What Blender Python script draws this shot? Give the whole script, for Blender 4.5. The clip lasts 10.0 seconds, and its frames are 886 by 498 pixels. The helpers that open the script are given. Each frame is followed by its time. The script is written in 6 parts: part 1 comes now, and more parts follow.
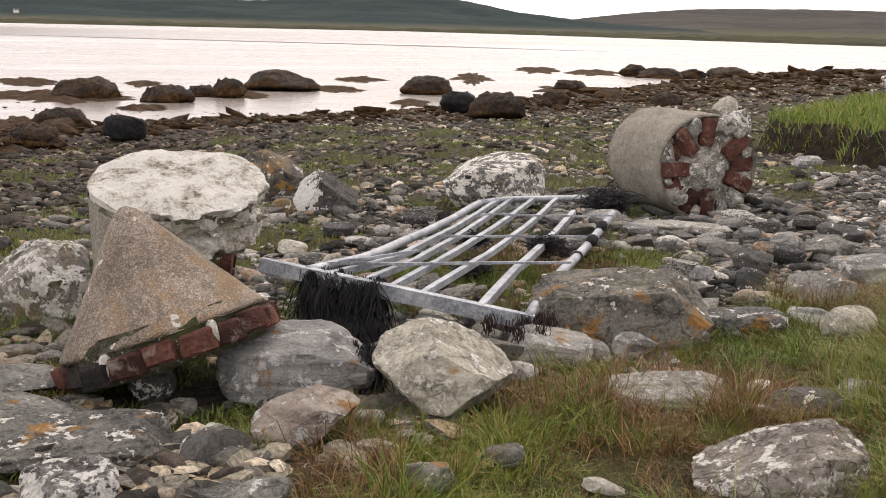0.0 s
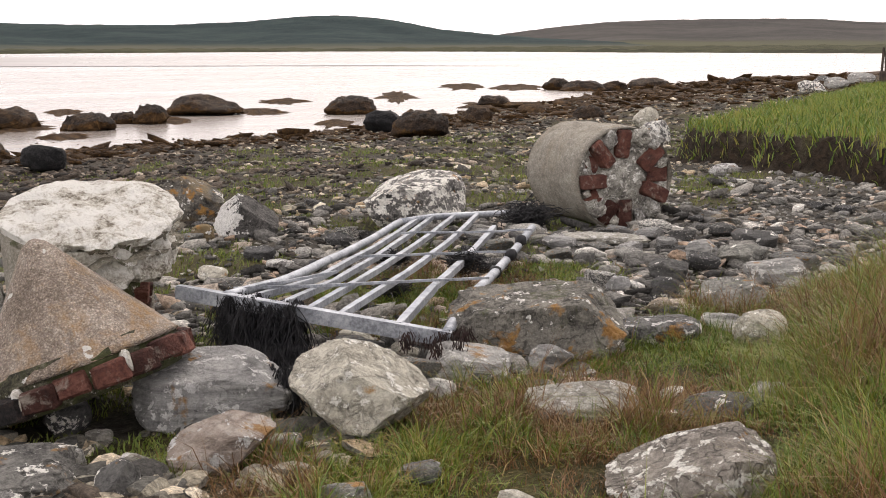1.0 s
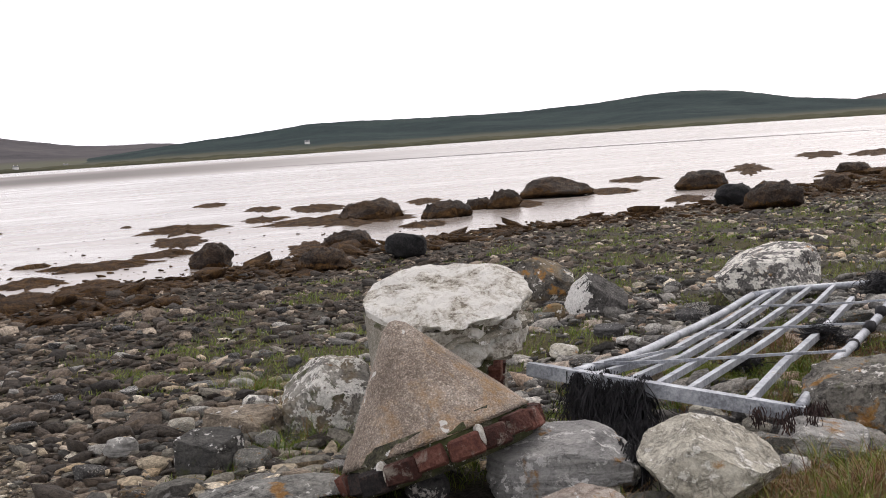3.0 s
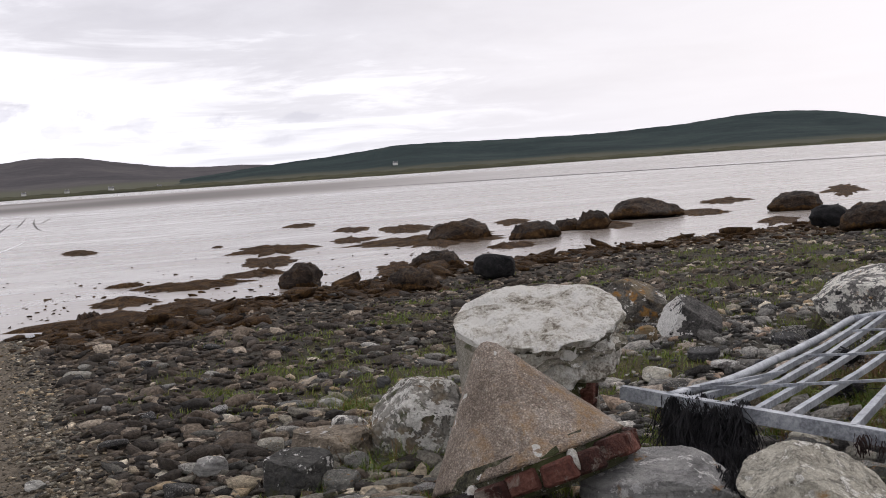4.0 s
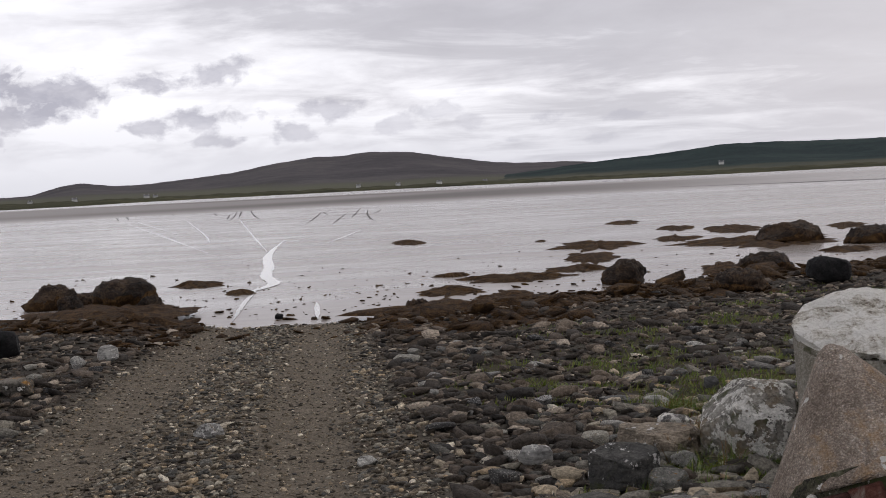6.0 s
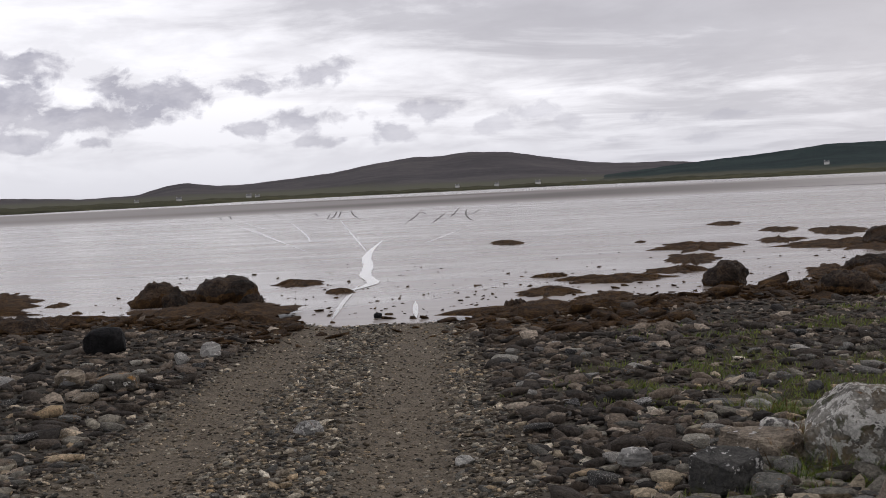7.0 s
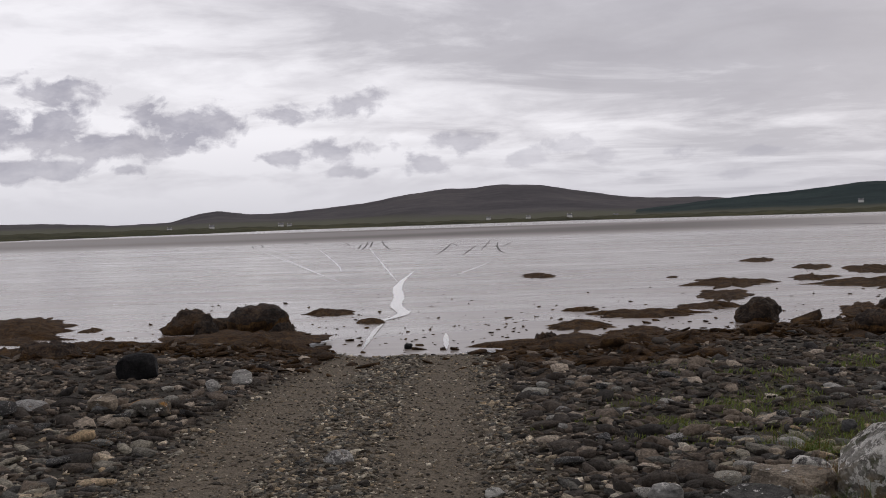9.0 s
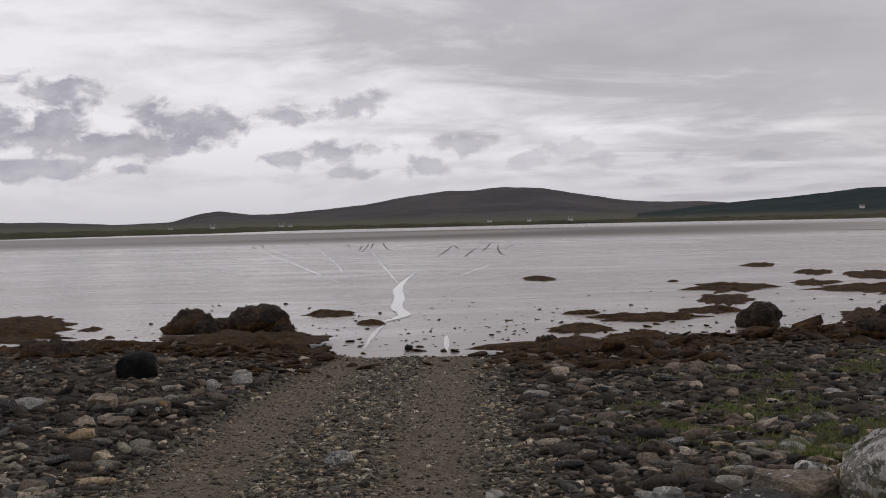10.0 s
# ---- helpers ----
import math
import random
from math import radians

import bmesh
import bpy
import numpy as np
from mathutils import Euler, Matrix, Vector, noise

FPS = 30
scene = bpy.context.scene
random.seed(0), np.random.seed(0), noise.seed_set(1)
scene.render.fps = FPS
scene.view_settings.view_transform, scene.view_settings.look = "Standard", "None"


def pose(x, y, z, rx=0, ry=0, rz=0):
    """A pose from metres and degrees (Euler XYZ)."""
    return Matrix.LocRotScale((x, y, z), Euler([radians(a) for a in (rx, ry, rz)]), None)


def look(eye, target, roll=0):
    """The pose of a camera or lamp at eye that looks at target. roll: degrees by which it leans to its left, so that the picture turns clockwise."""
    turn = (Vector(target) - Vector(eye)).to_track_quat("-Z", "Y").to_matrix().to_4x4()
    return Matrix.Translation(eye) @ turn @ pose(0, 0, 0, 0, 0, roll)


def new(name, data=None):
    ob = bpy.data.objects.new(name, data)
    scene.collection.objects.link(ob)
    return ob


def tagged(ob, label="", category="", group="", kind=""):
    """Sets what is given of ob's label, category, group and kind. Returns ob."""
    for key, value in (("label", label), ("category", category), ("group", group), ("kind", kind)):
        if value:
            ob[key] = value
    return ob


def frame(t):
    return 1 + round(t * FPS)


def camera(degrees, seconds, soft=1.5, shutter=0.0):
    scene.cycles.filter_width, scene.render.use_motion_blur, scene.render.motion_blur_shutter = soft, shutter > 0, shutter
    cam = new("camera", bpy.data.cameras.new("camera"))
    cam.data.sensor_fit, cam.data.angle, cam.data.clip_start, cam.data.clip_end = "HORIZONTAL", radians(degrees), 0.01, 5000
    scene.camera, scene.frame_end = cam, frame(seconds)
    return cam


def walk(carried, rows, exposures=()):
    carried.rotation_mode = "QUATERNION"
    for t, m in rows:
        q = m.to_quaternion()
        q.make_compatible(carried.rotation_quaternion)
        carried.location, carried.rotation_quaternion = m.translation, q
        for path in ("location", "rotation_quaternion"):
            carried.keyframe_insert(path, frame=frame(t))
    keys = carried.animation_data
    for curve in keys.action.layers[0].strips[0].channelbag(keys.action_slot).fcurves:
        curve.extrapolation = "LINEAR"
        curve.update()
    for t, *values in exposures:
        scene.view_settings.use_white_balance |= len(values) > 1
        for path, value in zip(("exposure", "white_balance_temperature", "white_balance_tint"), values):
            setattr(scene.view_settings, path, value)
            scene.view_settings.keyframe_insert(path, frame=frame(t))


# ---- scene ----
cam = camera(38.42, 10.0, 0.95)
PATH = [
    (0.0, (0.027, 0.029, 1.672), (5.9227, 7.9246, -0.0308), 1.366),
    (0.5, (0.030, 0.015, 1.677), (6.0141, 7.8479, -0.0085), 1.243),
    (1.0, (0.060, -0.046, 1.685), (6.3851, 7.5406, 0.1234), -0.270),
    (1.5, (0.020, -0.121, 1.699), (6.4874, 7.3988, 0.4238), -0.767),
    (2.0, (0.006, -0.119, 1.697), (6.2531, 7.6111, 0.5893), -0.924),
    (2.5, (0.018, -0.111, 1.686), (5.2494, 8.3526, 0.6877), -2.332),
    (3.0, (0.042, -0.151, 1.690), (4.0891, 8.9538, 0.8420), -3.948),
    (3.2, (0.042, -0.203, 1.692), (3.8372, 9.0162, 0.9159), -4.395),
    (4.3, (0.056, -0.011, 1.664), (3.3079, 9.4276, 1.0808), -3.411),
    (4.5, (0.044, 0.010, 1.653), (3.0967, 9.5176, 1.1118), -2.979),
    (5.0, (0.006, -0.030, 1.665), (2.3848, 9.6710, 1.1751), -2.423),
    (5.5, (0.013, 0.011, 1.653), (1.6119, 9.8714, 1.1768), -2.508),
    (6.0, (0.017, 0.014, 1.652), (1.0163, 9.9513, 1.1420), -2.810),
    (7.5, (0.014, 0.025, 1.649), (-0.0080, 10.0154, 1.2112), -2.630),
    (8.0, (0.021, 0.010, 1.650), (-0.1401, 10.0015, 1.2821), -2.654),
    (8.5, (0.008, 0.001, 1.648), (-0.0737, 9.9963, 1.3664), -2.320),
    (9.0, (-0.000, 0.000, 1.650), (-0.0016, 9.9977, 1.4365), -1.842),
    (9.5, (-0.005, 0.010, 1.646), (0.0295, 10.0083, 1.4757), -1.635),
    (10.0, (-0.010, 0.016, 1.645), (-0.0153, 10.0139, 1.4486), -1.325),
]

EXPOSURES = [(0.0, 0.05, 7150, 13), (1.5, 0.12, 6950, 13), (2.5, 0.08, 6800, 13), (3.2, -0.25, 6650, 12), (4.5, -0.8, 6500, 12), (5.5, -1.0, 6500, 12), (8.5, -1.2, 6500, 12), (9.0, -1.28, 6550, 13), (10.0, -1.4, 6600, 13)]
walk(cam, [(t, look(eye, target, roll)) for t, eye, target, roll in PATH], EXPOSURES)

# ---- world and sun ----
SUN_YAW, SUN_UP = 62, 48   # degrees clockwise from +y, degrees above the horizon


CUMULUS = [(-16.84, 6.22, 1.91, 0.71), (-19.00, 4.70, 2.29, 0.71), (-16.96, 4.13, 2.80, 1.02), (-11.62, 4.61, 2.80, 0.87), (-12.89, 3.81, 3.06, 0.66), (-15.18, 4.21, 1.27, 0.66), (-17.47, 2.82, 2.80, 0.51), (-14.11, 2.73, 0.81, 0.25), (-7.16, 5.07, 1.27, 0.43), (-3.72, 5.33, 1.48, 0.61), (-7.03, 3.08, 1.40, 0.36), (-4.74, 3.32, 1.40, 0.56), (-4.36, 2.35, 1.02, 0.25), (-0.79, 2.65, 0.87, 0.56), (0.61, 3.53, 1.68, 0.51), (3.79, 2.78, 1.02, 0.43), (6.01, 3.27, 1.07, 0.38), (7.10, 2.76, 0.61, 0.43), (10.33, 2.72, 0.71, 0.38), (14.49, 2.67, 1.27, 0.25), (9.01, 1.81, 1.02, 0.20), (13.09, 1.70, 0.76, 0.23)]


def make_world():
    world = bpy.data.worlds.new("overcast_sky")
    world.use_nodes = True
    scene.world = world
    nt = world.node_tree
    nt.nodes.clear()
    N, L = nt.nodes.new, nt.links.new
    sky = N("ShaderNodeTexSky")
    sky.sky_type, sky.sun_disc = "NISHITA", False
    sky.sun_elevation, sky.sun_rotation = radians(SUN_UP), radians(SUN_YAW)
    sky.air_density, sky.dust_density = 1.0, 3.0
    gain = N("ShaderNodeVectorMath")
    gain.operation = "SCALE"
    gain.inputs["Scale"].default_value = 0.1
    L(sky.outputs["Color"], gain.inputs[0])
    tc = N("ShaderNodeTexCoord")
    sep = N("ShaderNodeSeparateXYZ")
    L(tc.outputs["Generated"], sep.inputs[0])

    def math_node(op, a, b=None, clamp=False):
        n = N("ShaderNodeMath")
        n.operation, n.use_clamp = op, clamp
        for k, v in enumerate((a, b)):
            if v is None:
                continue
            if isinstance(v, (int, float)):
                n.inputs[k].default_value = v
            else:
                L(v, n.inputs[k])
        return n.outputs[0]

    up = math_node("MAXIMUM", sep.outputs["Z"], 0.0)
    deep = math_node("ADD", up, 0.07)
    px, py = math_node("DIVIDE", sep.outputs["X"], deep), math_node("DIVIDE", sep.outputs["Y"], deep)

    def cloud_noise(scale, sx, sy, z, detail, rough, dist=0.0):
        comb = N("ShaderNodeCombineXYZ")
        L(math_node("MULTIPLY", px, sx), comb.inputs[0])
        L(math_node("MULTIPLY", py, sy), comb.inputs[1])
        comb.inputs[2].default_value = z
        n = N("ShaderNodeTexNoise")
        n.inputs["Scale"].default_value, n.inputs["Detail"].default_value = scale, detail
        n.inputs["Roughness"].default_value, n.inputs["Distortion"].default_value = rough, dist
        L(comb.outputs[0], n.inputs["Vector"])
        return n.outputs["Fac"]

    def ramp(fac, stops):
        r = N("ShaderNodeValToRGB")
        for k, (p, c) in enumerate(stops):
            e = r.color_ramp.elements[k] if k < 2 else r.color_ramp.elements.new(p)
            e.position, e.color = p, (*c, 1)
        L(fac, r.inputs[0])
        return r.outputs[0]

    def mix(fac, a, b, kind="MIX"):
        n = N("ShaderNodeMix")
        n.data_type, n.blend_type = "RGBA", kind
        for sock, v in ((n.inputs[0], fac), (n.inputs[6], a), (n.inputs[7], b)):
            if isinstance(v, (int, float)):
                sock.default_value = v
            elif isinstance(v, tuple):
                sock.default_value = (*v, 1)
            else:
                L(v, sock)
        return n.outputs[2]

    # high grey sheet, thinning to white near the hills
    lift = math_node("ADD", up, math_node("ADD", math_node("MULTIPLY", math_node("SUBTRACT", cloud_noise(0.9, 1.0, 1.0, 3.1, 7, 0.6, 0.5), 0.5), 0.42), math_node("MULTIPLY", sep.outputs["X"], 0.36)))
    sheet = ramp(lift, [(0.05, (2.35, 2.36, 2.46)), (0.1, (2.1, 2.1, 2.2)), (0.17, (1.42, 1.41, 1.51)), (0.34, (1.14, 1.12, 1.2))])

    def puffs(scale, tall, z, stops):
        comb = N("ShaderNodeCombineXYZ")
        L(sep.outputs["X"], comb.inputs[0])
        L(sep.outputs["Y"], comb.inputs[1])
        L(math_node("ADD", math_node("MULTIPLY", sep.outputs["Z"], tall), z), comb.inputs[2])
        n = N("ShaderNodeTexNoise")
        n.inputs["Scale"].default_value, n.inputs["Detail"].default_value = scale, 8
        n.inputs["Roughness"].default_value, n.inputs["Distortion"].default_value = 0.58, 0.25
        L(comb.outputs[0], n.inputs["Vector"])
        return ramp(n.outputs["Fac"], stops) if stops else n.outputs["Fac"]

    # the row of low cumulus over the bay: bearing, height, half width, half height, all in degrees
    bearing = math_node("MULTIPLY", math_node("ARCTAN2", sep.outputs["X"], sep.outputs["Y"]), 180 / math.pi)
    rise = math_node("MULTIPLY", math_node("ARCSINE", sep.outputs["Z"]), 180 / math.pi)
    heap = None
    for ba, el, hw, hh in CUMULUS:
        u = math_node("DIVIDE", math_node("SUBTRACT", bearing, ba), hw)
        w = math_node("DIVIDE", math_node("SUBTRACT", rise, el), hh)
        d = math_node("SUBTRACT", 1.0, math_node("SQRT", math_node("ADD", math_node("MULTIPLY", u, u), math_node("MULTIPLY", w, w))))
        heap = d if heap is None else math_node("MAXIMUM", heap, d)
    frayed = math_node("MULTIPLY", math_node("SUBTRACT", puffs(34.0, 1.6, 1.3, None), 0.5), 4.2)
    heap = math_node("ADD", heap, frayed)
    cover = ramp(math_node("ADD", math_node("MULTIPLY", heap, 0.3), 0.3), [(0.25, (0, 0, 0)), (0.42, (0.88, 0.88, 0.88))])
    east = ramp(math_node("ADD", math_node("MULTIPLY", bearing, 0.02), 0.5), [(0.3, (1, 1, 1)), (0.48, (0.8, 0.8, 0.8)), (0.62, (0.5, 0.5, 0.5))])
    clouds = mix(mix(1.0, cover, east, "MULTIPLY"), sheet, ramp(puffs(30.0, 2.0, 7.7, None), [(0.38, (0.9, 0.9, 1.07)), (0.6, (1.36, 1.35, 1.5))]))
    wisps = mix(1.0, puffs(11.0, 3.4, 4.4, [(0.47, (0, 0, 0)), (0.62, (1, 1, 1))]), ramp(up, [(0.01, (0, 0, 0)), (0.035, (0.4, 0.4, 0.4)), (0.1, (0.25, 0.25, 0.25))]), "MULTIPLY")
    clouds = mix(wisps, clouds, (1.08, 1.06, 1.17))
    thin = mix(1.0, puffs(5.0, 3.0, 4.4, [(0.46, (0, 0, 0)), (0.66, (1, 1, 1))]), ramp(up, [(0.07, (0, 0, 0)), (0.16, (0.5, 0.5, 0.5))]), "MULTIPLY")
    thin = mix(1.0, thin, ramp(math_node("ADD", sep.outputs["X"], 0.5), [(0.3, (0, 0, 0)), (0.55, (1, 1, 1))]), "MULTIPLY")
    clouds = mix(thin, clouds, (0.98, 0.96, 1.05))
    band = ramp(up, [(0.0, (1, 1, 1)), (0.07, (0, 0, 0))])
    clouds = mix(math_node("MULTIPLY", band, 0.75), clouds, (1.42, 1.45, 1.58))
    sun_dir = Vector((math.sin(radians(SUN_YAW)) * 0.97, math.cos(radians(SUN_YAW)) * 0.97, 0.25)).normalized()
    dot = N("ShaderNodeVectorMath")
    dot.operation = "DOT_PRODUCT"
    L(tc.outputs["Generated"], dot.inputs[0])
    dot.inputs[1].default_value = sun_dir
    side = ramp(dot.outputs["Value"], [(0.66, (0, 0, 0)), (0.97, (1, 1, 1))])
    clouds = mix(side, clouds, (1.75, 1.7, 1.75))
    veil = mix(0.9, gain.outputs[0], clouds)
    ground_side = ramp(sep.outputs["Z"], [(0.0, (0.25, 0.25, 0.25)), (0.004, (1, 1, 1))])
    out_colour = mix(1.0, veil, ground_side, "MULTIPLY")
    bg, out = N("ShaderNodeBackground"), N("ShaderNodeOutputWorld")
    bg.inputs["Strength"].default_value = 1.0
    L(out_colour, bg.inputs["Color"])
    L(bg.outputs[0], out.inputs["Surface"])


make_world()
sun = new("sun", bpy.data.lights.new("sun", "SUN"))
sun.data.energy, sun.data.angle, sun.data.color = 1.4, radians(20), (1.0, 0.97, 0.93)
sun_from = Vector((math.sin(radians(SUN_YAW)) * math.cos(radians(SUN_UP)), math.cos(radians(SUN_YAW)) * math.cos(radians(SUN_UP)), math.sin(radians(SUN_UP))))
sun.matrix_world = look(sun_from * 100, (0, 0, 0))


# ---- materials ----
class Nodes:
    """A short way to write node materials."""

    def __init__(self, name):
        self.mat = bpy.data.materials.new(name)
        self.mat.use_nodes = True
        self.nt = self.mat.node_tree
        self.bsdf = self.nt.nodes["Principled BSDF"]
        self.coord = self.nt.nodes.new("ShaderNodeTexCoord")
        self.info = self.nt.nodes.new("ShaderNodeObjectInfo")
        self.geo = self.nt.nodes.new("ShaderNodeNewGeometry")

    def put(self, sock, v):
        if isinstance(v, (int, float)):
            sock.default_value = v
        elif isinstance(v, tuple):
            sock.default_value = (*v, 1) if len(v) == 3 and sock.type == "RGBA" else v
        else:
            self.nt.links.new(v, sock)

    def math(self, op, a, b=0.0, clamp=False):
        n = self.nt.nodes.new("ShaderNodeMath")
        n.operation, n.use_clamp = op, clamp
        self.put(n.inputs[0], a), self.put(n.inputs[1], b)
        return n.outputs[0]

    def own(self):
        """Coordinates of the object, shifted by chance from object to object."""
        n = self.nt.nodes.new("ShaderNodeVectorMath")
        n.operation = "ADD"
        self.put(n.inputs[0], self.coord.outputs["Object"])
        s = self.nt.nodes.new("ShaderNodeVectorMath")
        s.operation = "SCALE"
        s.inputs[0].default_value = (37.0, 19.0, 53.0)
        self.put(s.inputs["Scale"], self.info.outputs["Random"])
        self.put(n.inputs[1], s.outputs[0])
        return n.outputs[0]

    def place(self):
        return self.geo.outputs["Position"]

    def stretch(self, v, x, y, z, turn=(0, 0, 0)):
        n = self.nt.nodes.new("ShaderNodeMapping")
        self.put(n.inputs["Vector"], v)
        n.inputs["Scale"].default_value = (x, y, z)
        n.inputs["Rotation"].default_value = turn
        return n.outputs[0]

    def noise(self, v, scale, detail=5, rough=0.6, dist=0.0):
        n = self.nt.nodes.new("ShaderNodeTexNoise")
        self.put(n.inputs["Vector"], v)
        n.inputs["Scale"].default_value, n.inputs["Detail"].default_value = scale, detail
        n.inputs["Roughness"].default_value, n.inputs["Distortion"].default_value = rough, dist
        return n.outputs["Fac"]

    def warp(self, v, scale, amount):
        """Coordinates pushed about by a noise."""
        n = self.nt.nodes.new("ShaderNodeTexNoise")
        self.put(n.inputs["Vector"], v)
        n.inputs["Scale"].default_value, n.inputs["Detail"].default_value = scale, 4
        d = self.nt.nodes.new("ShaderNodeVectorMath")
        d.operation = "MULTIPLY_ADD"
        self.put(d.inputs[0], n.outputs["Color"])
        d.inputs[1].default_value = (amount, amount, amount)
        self.put(d.inputs[2], v)
        return d.outputs[0]

    def cells(self, v, scale, feature="F1", out="Distance", jitter=1.0):
        n = self.nt.nodes.new("ShaderNodeTexVoronoi")
        n.feature = feature
        self.put(n.inputs["Vector"], v)
        n.inputs["Scale"].default_value, n.inputs["Randomness"].default_value = scale, jitter
        return n.outputs[out]

    def ramp(self, fac, stops):
        r = self.nt.nodes.new("ShaderNodeValToRGB")
        for k, (p, c) in enumerate(stops):
            c = (c, c, c) if isinstance(c, (int, float)) else c
            e = r.color_ramp.elements[k] if k < 2 else r.color_ramp.elements.new(p)
            e.position, e.color = p, (*c, 1)
        self.put(r.inputs[0], fac)
        return r.outputs[0]

    def mix(self, fac, a, b, kind="MIX"):
        n = self.nt.nodes.new("ShaderNodeMix")
        n.data_type, n.blend_type = "RGBA", kind
        self.put(n.inputs[0], fac), self.put(n.inputs[6], a), self.put(n.inputs[7], b)
        return n.outputs[2]

    def attr(self, name):
        n = self.nt.nodes.new("ShaderNodeAttribute")
        n.attribute_name = name
        return n.outputs["Fac"]

    def finish(self, colour, rough=0.85, bump=None, strength=0.5, depth=0.01, metal=0.0, spec=None):
        self.put(self.bsdf.inputs["Base Color"], colour)
        self.put(self.bsdf.inputs["Roughness"], rough)
        self.put(self.bsdf.inputs["Metallic"], metal)
        if spec is not None:
            self.put(self.bsdf.inputs["Specular IOR Level"], spec)
        if bump is not None:
            b = self.nt.nodes.new("ShaderNodeBump")
            b.inputs["Strength"].default_value, b.inputs["Distance"].default_value = strength, depth
            self.put(b.inputs["Height"], bump)
            self.put(self.bsdf.inputs["Normal"], b.outputs[0])
        return self.mat


def rock_material(name, dark, mid, light, white=0.0, orange=0.0, banded=0.0, rough=0.85, size=1.0, tint=None, moss=0.0, crackle=0.45, face=False):
    """Weathered stone: two scales of grain, banding, pale crusts of lichen and rusty lichen spots."""
    m = Nodes(name)
    v = m.own()
    big, fine = m.noise(v, 6.0 / size, 8, 0.72, 0.6), m.noise(v, 60.0 / size, 6, 0.75, 0.3)
    grain = m.math("ADD", m.math("MULTIPLY", big, 0.55), m.math("MULTIPLY", fine, 0.45))
    colour = m.ramp(grain, [(0.41, dark), (0.5, mid), (0.58, light)])
    pits = m.ramp(m.noise(v, 24.0 / size, 4, 0.7, 0.8), [(0.36, 0.35), (0.45, 1.0)])
    colour = m.mix(0.8, colour, pits, "MULTIPLY")
    height = m.math("ADD", m.math("MULTIPLY", grain, 1.5), m.math("MULTIPLY", pits, 0.35))
    crack = m.cells(m.stretch(m.warp(v, 4.0 / size, 0.65 * size), 1.0, 1.0, 1.9, (0.4, 0.3, 0.0)), (3.4 if crackle < 0.5 else 5.5) / size, "DISTANCE_TO_EDGE")
    split = m.ramp(crack, [(0.0, 1.0 - crackle), (0.045, 1.0)])
    colour = m.mix(1.0, colour, split, "MULTIPLY")
    height = m.math("ADD", height, m.math("MULTIPLY", split, 0.5 * crackle))
    if banded:
        bands = m.noise(m.stretch(v, 3, 3, 34, (0.5, 0.35, 0)), 1.0 / size, 5, 0.6, 0.6)
        colour = m.mix(banded, colour, m.ramp(bands, [(0.35, dark), (0.5, mid), (0.62, light)]))
        height = m.math("ADD", height, m.math("MULTIPLY", bands, 0.8 * banded))
    if tint:
        colour = m.mix(m.ramp(m.noise(v, 3.2 / size, 4, 0.6), [(0.5, 0), (0.62, 0.75)]), colour, tint)
    if moss:
        colour = m.mix(m.ramp(m.noise(v, 4.1 / size, 5, 0.7, 0.4), [(0.62 - 0.2 * moss, 0), (0.7 - 0.2 * moss, 0.8)]), colour, (0.075, 0.085, 0.03))
    if white:
        edge = m.noise(v, 30.0 / size, 4, 0.7)
        spots = m.math("ADD", m.noise(v, 13.0 / size, 5, 0.65, 0.3), m.math("MULTIPLY", m.math("SUBTRACT", edge, 0.5), 0.4))
        cut = 0.665 - 0.3 * white
        if face:
            sep = m.nt.nodes.new("ShaderNodeSeparateXYZ")
            m.put(sep.inputs[0], m.coord.outputs["Generated"])
            spots = m.math("ADD", spots, m.math("MULTIPLY", m.math("SUBTRACT", 0.42, sep.outputs["X"]), 0.9))
        crust = m.ramp(spots, [(cut, 0), (cut + 0.03, 1)])
        colour = m.mix(crust, colour, m.ramp(fine, [(0.38, (0.5, 0.49, 0.45)), (0.56, (0.84, 0.83, 0.79))]))
        height = m.math("ADD", height, m.math("MULTIPLY", crust, 0.12))
    if orange:
        edge = m.noise(v, 36.0 / size, 4, 0.7)
        spots = m.math("ADD", m.noise(m.stretch(v, 1, 1, 1, (1.1, 0.4, 2.0)), 7.0 / size, 3, 0.55, 0.3), m.math("MULTIPLY", m.math("SUBTRACT", edge, 0.5), 0.25))
        cut = 0.69 - 0.24 * orange
        colour = m.mix(m.ramp(spots, [(cut, 0), (cut + 0.07, 0.85)]), colour, m.ramp(fine, [(0.35, (0.30, 0.13, 0.03)), (0.6, (0.42, 0.23, 0.06))]))
    colour = m.mix(1.0, colour, m.ramp(m.info.outputs["Random"], [(0, (0.82, 0.82, 0.84)), (1, (1.12, 1.1, 1.06))]), "MULTIPLY")
    return m.finish(colour, rough, height, 1.0, 0.03 * size, 0.0, 0.22)


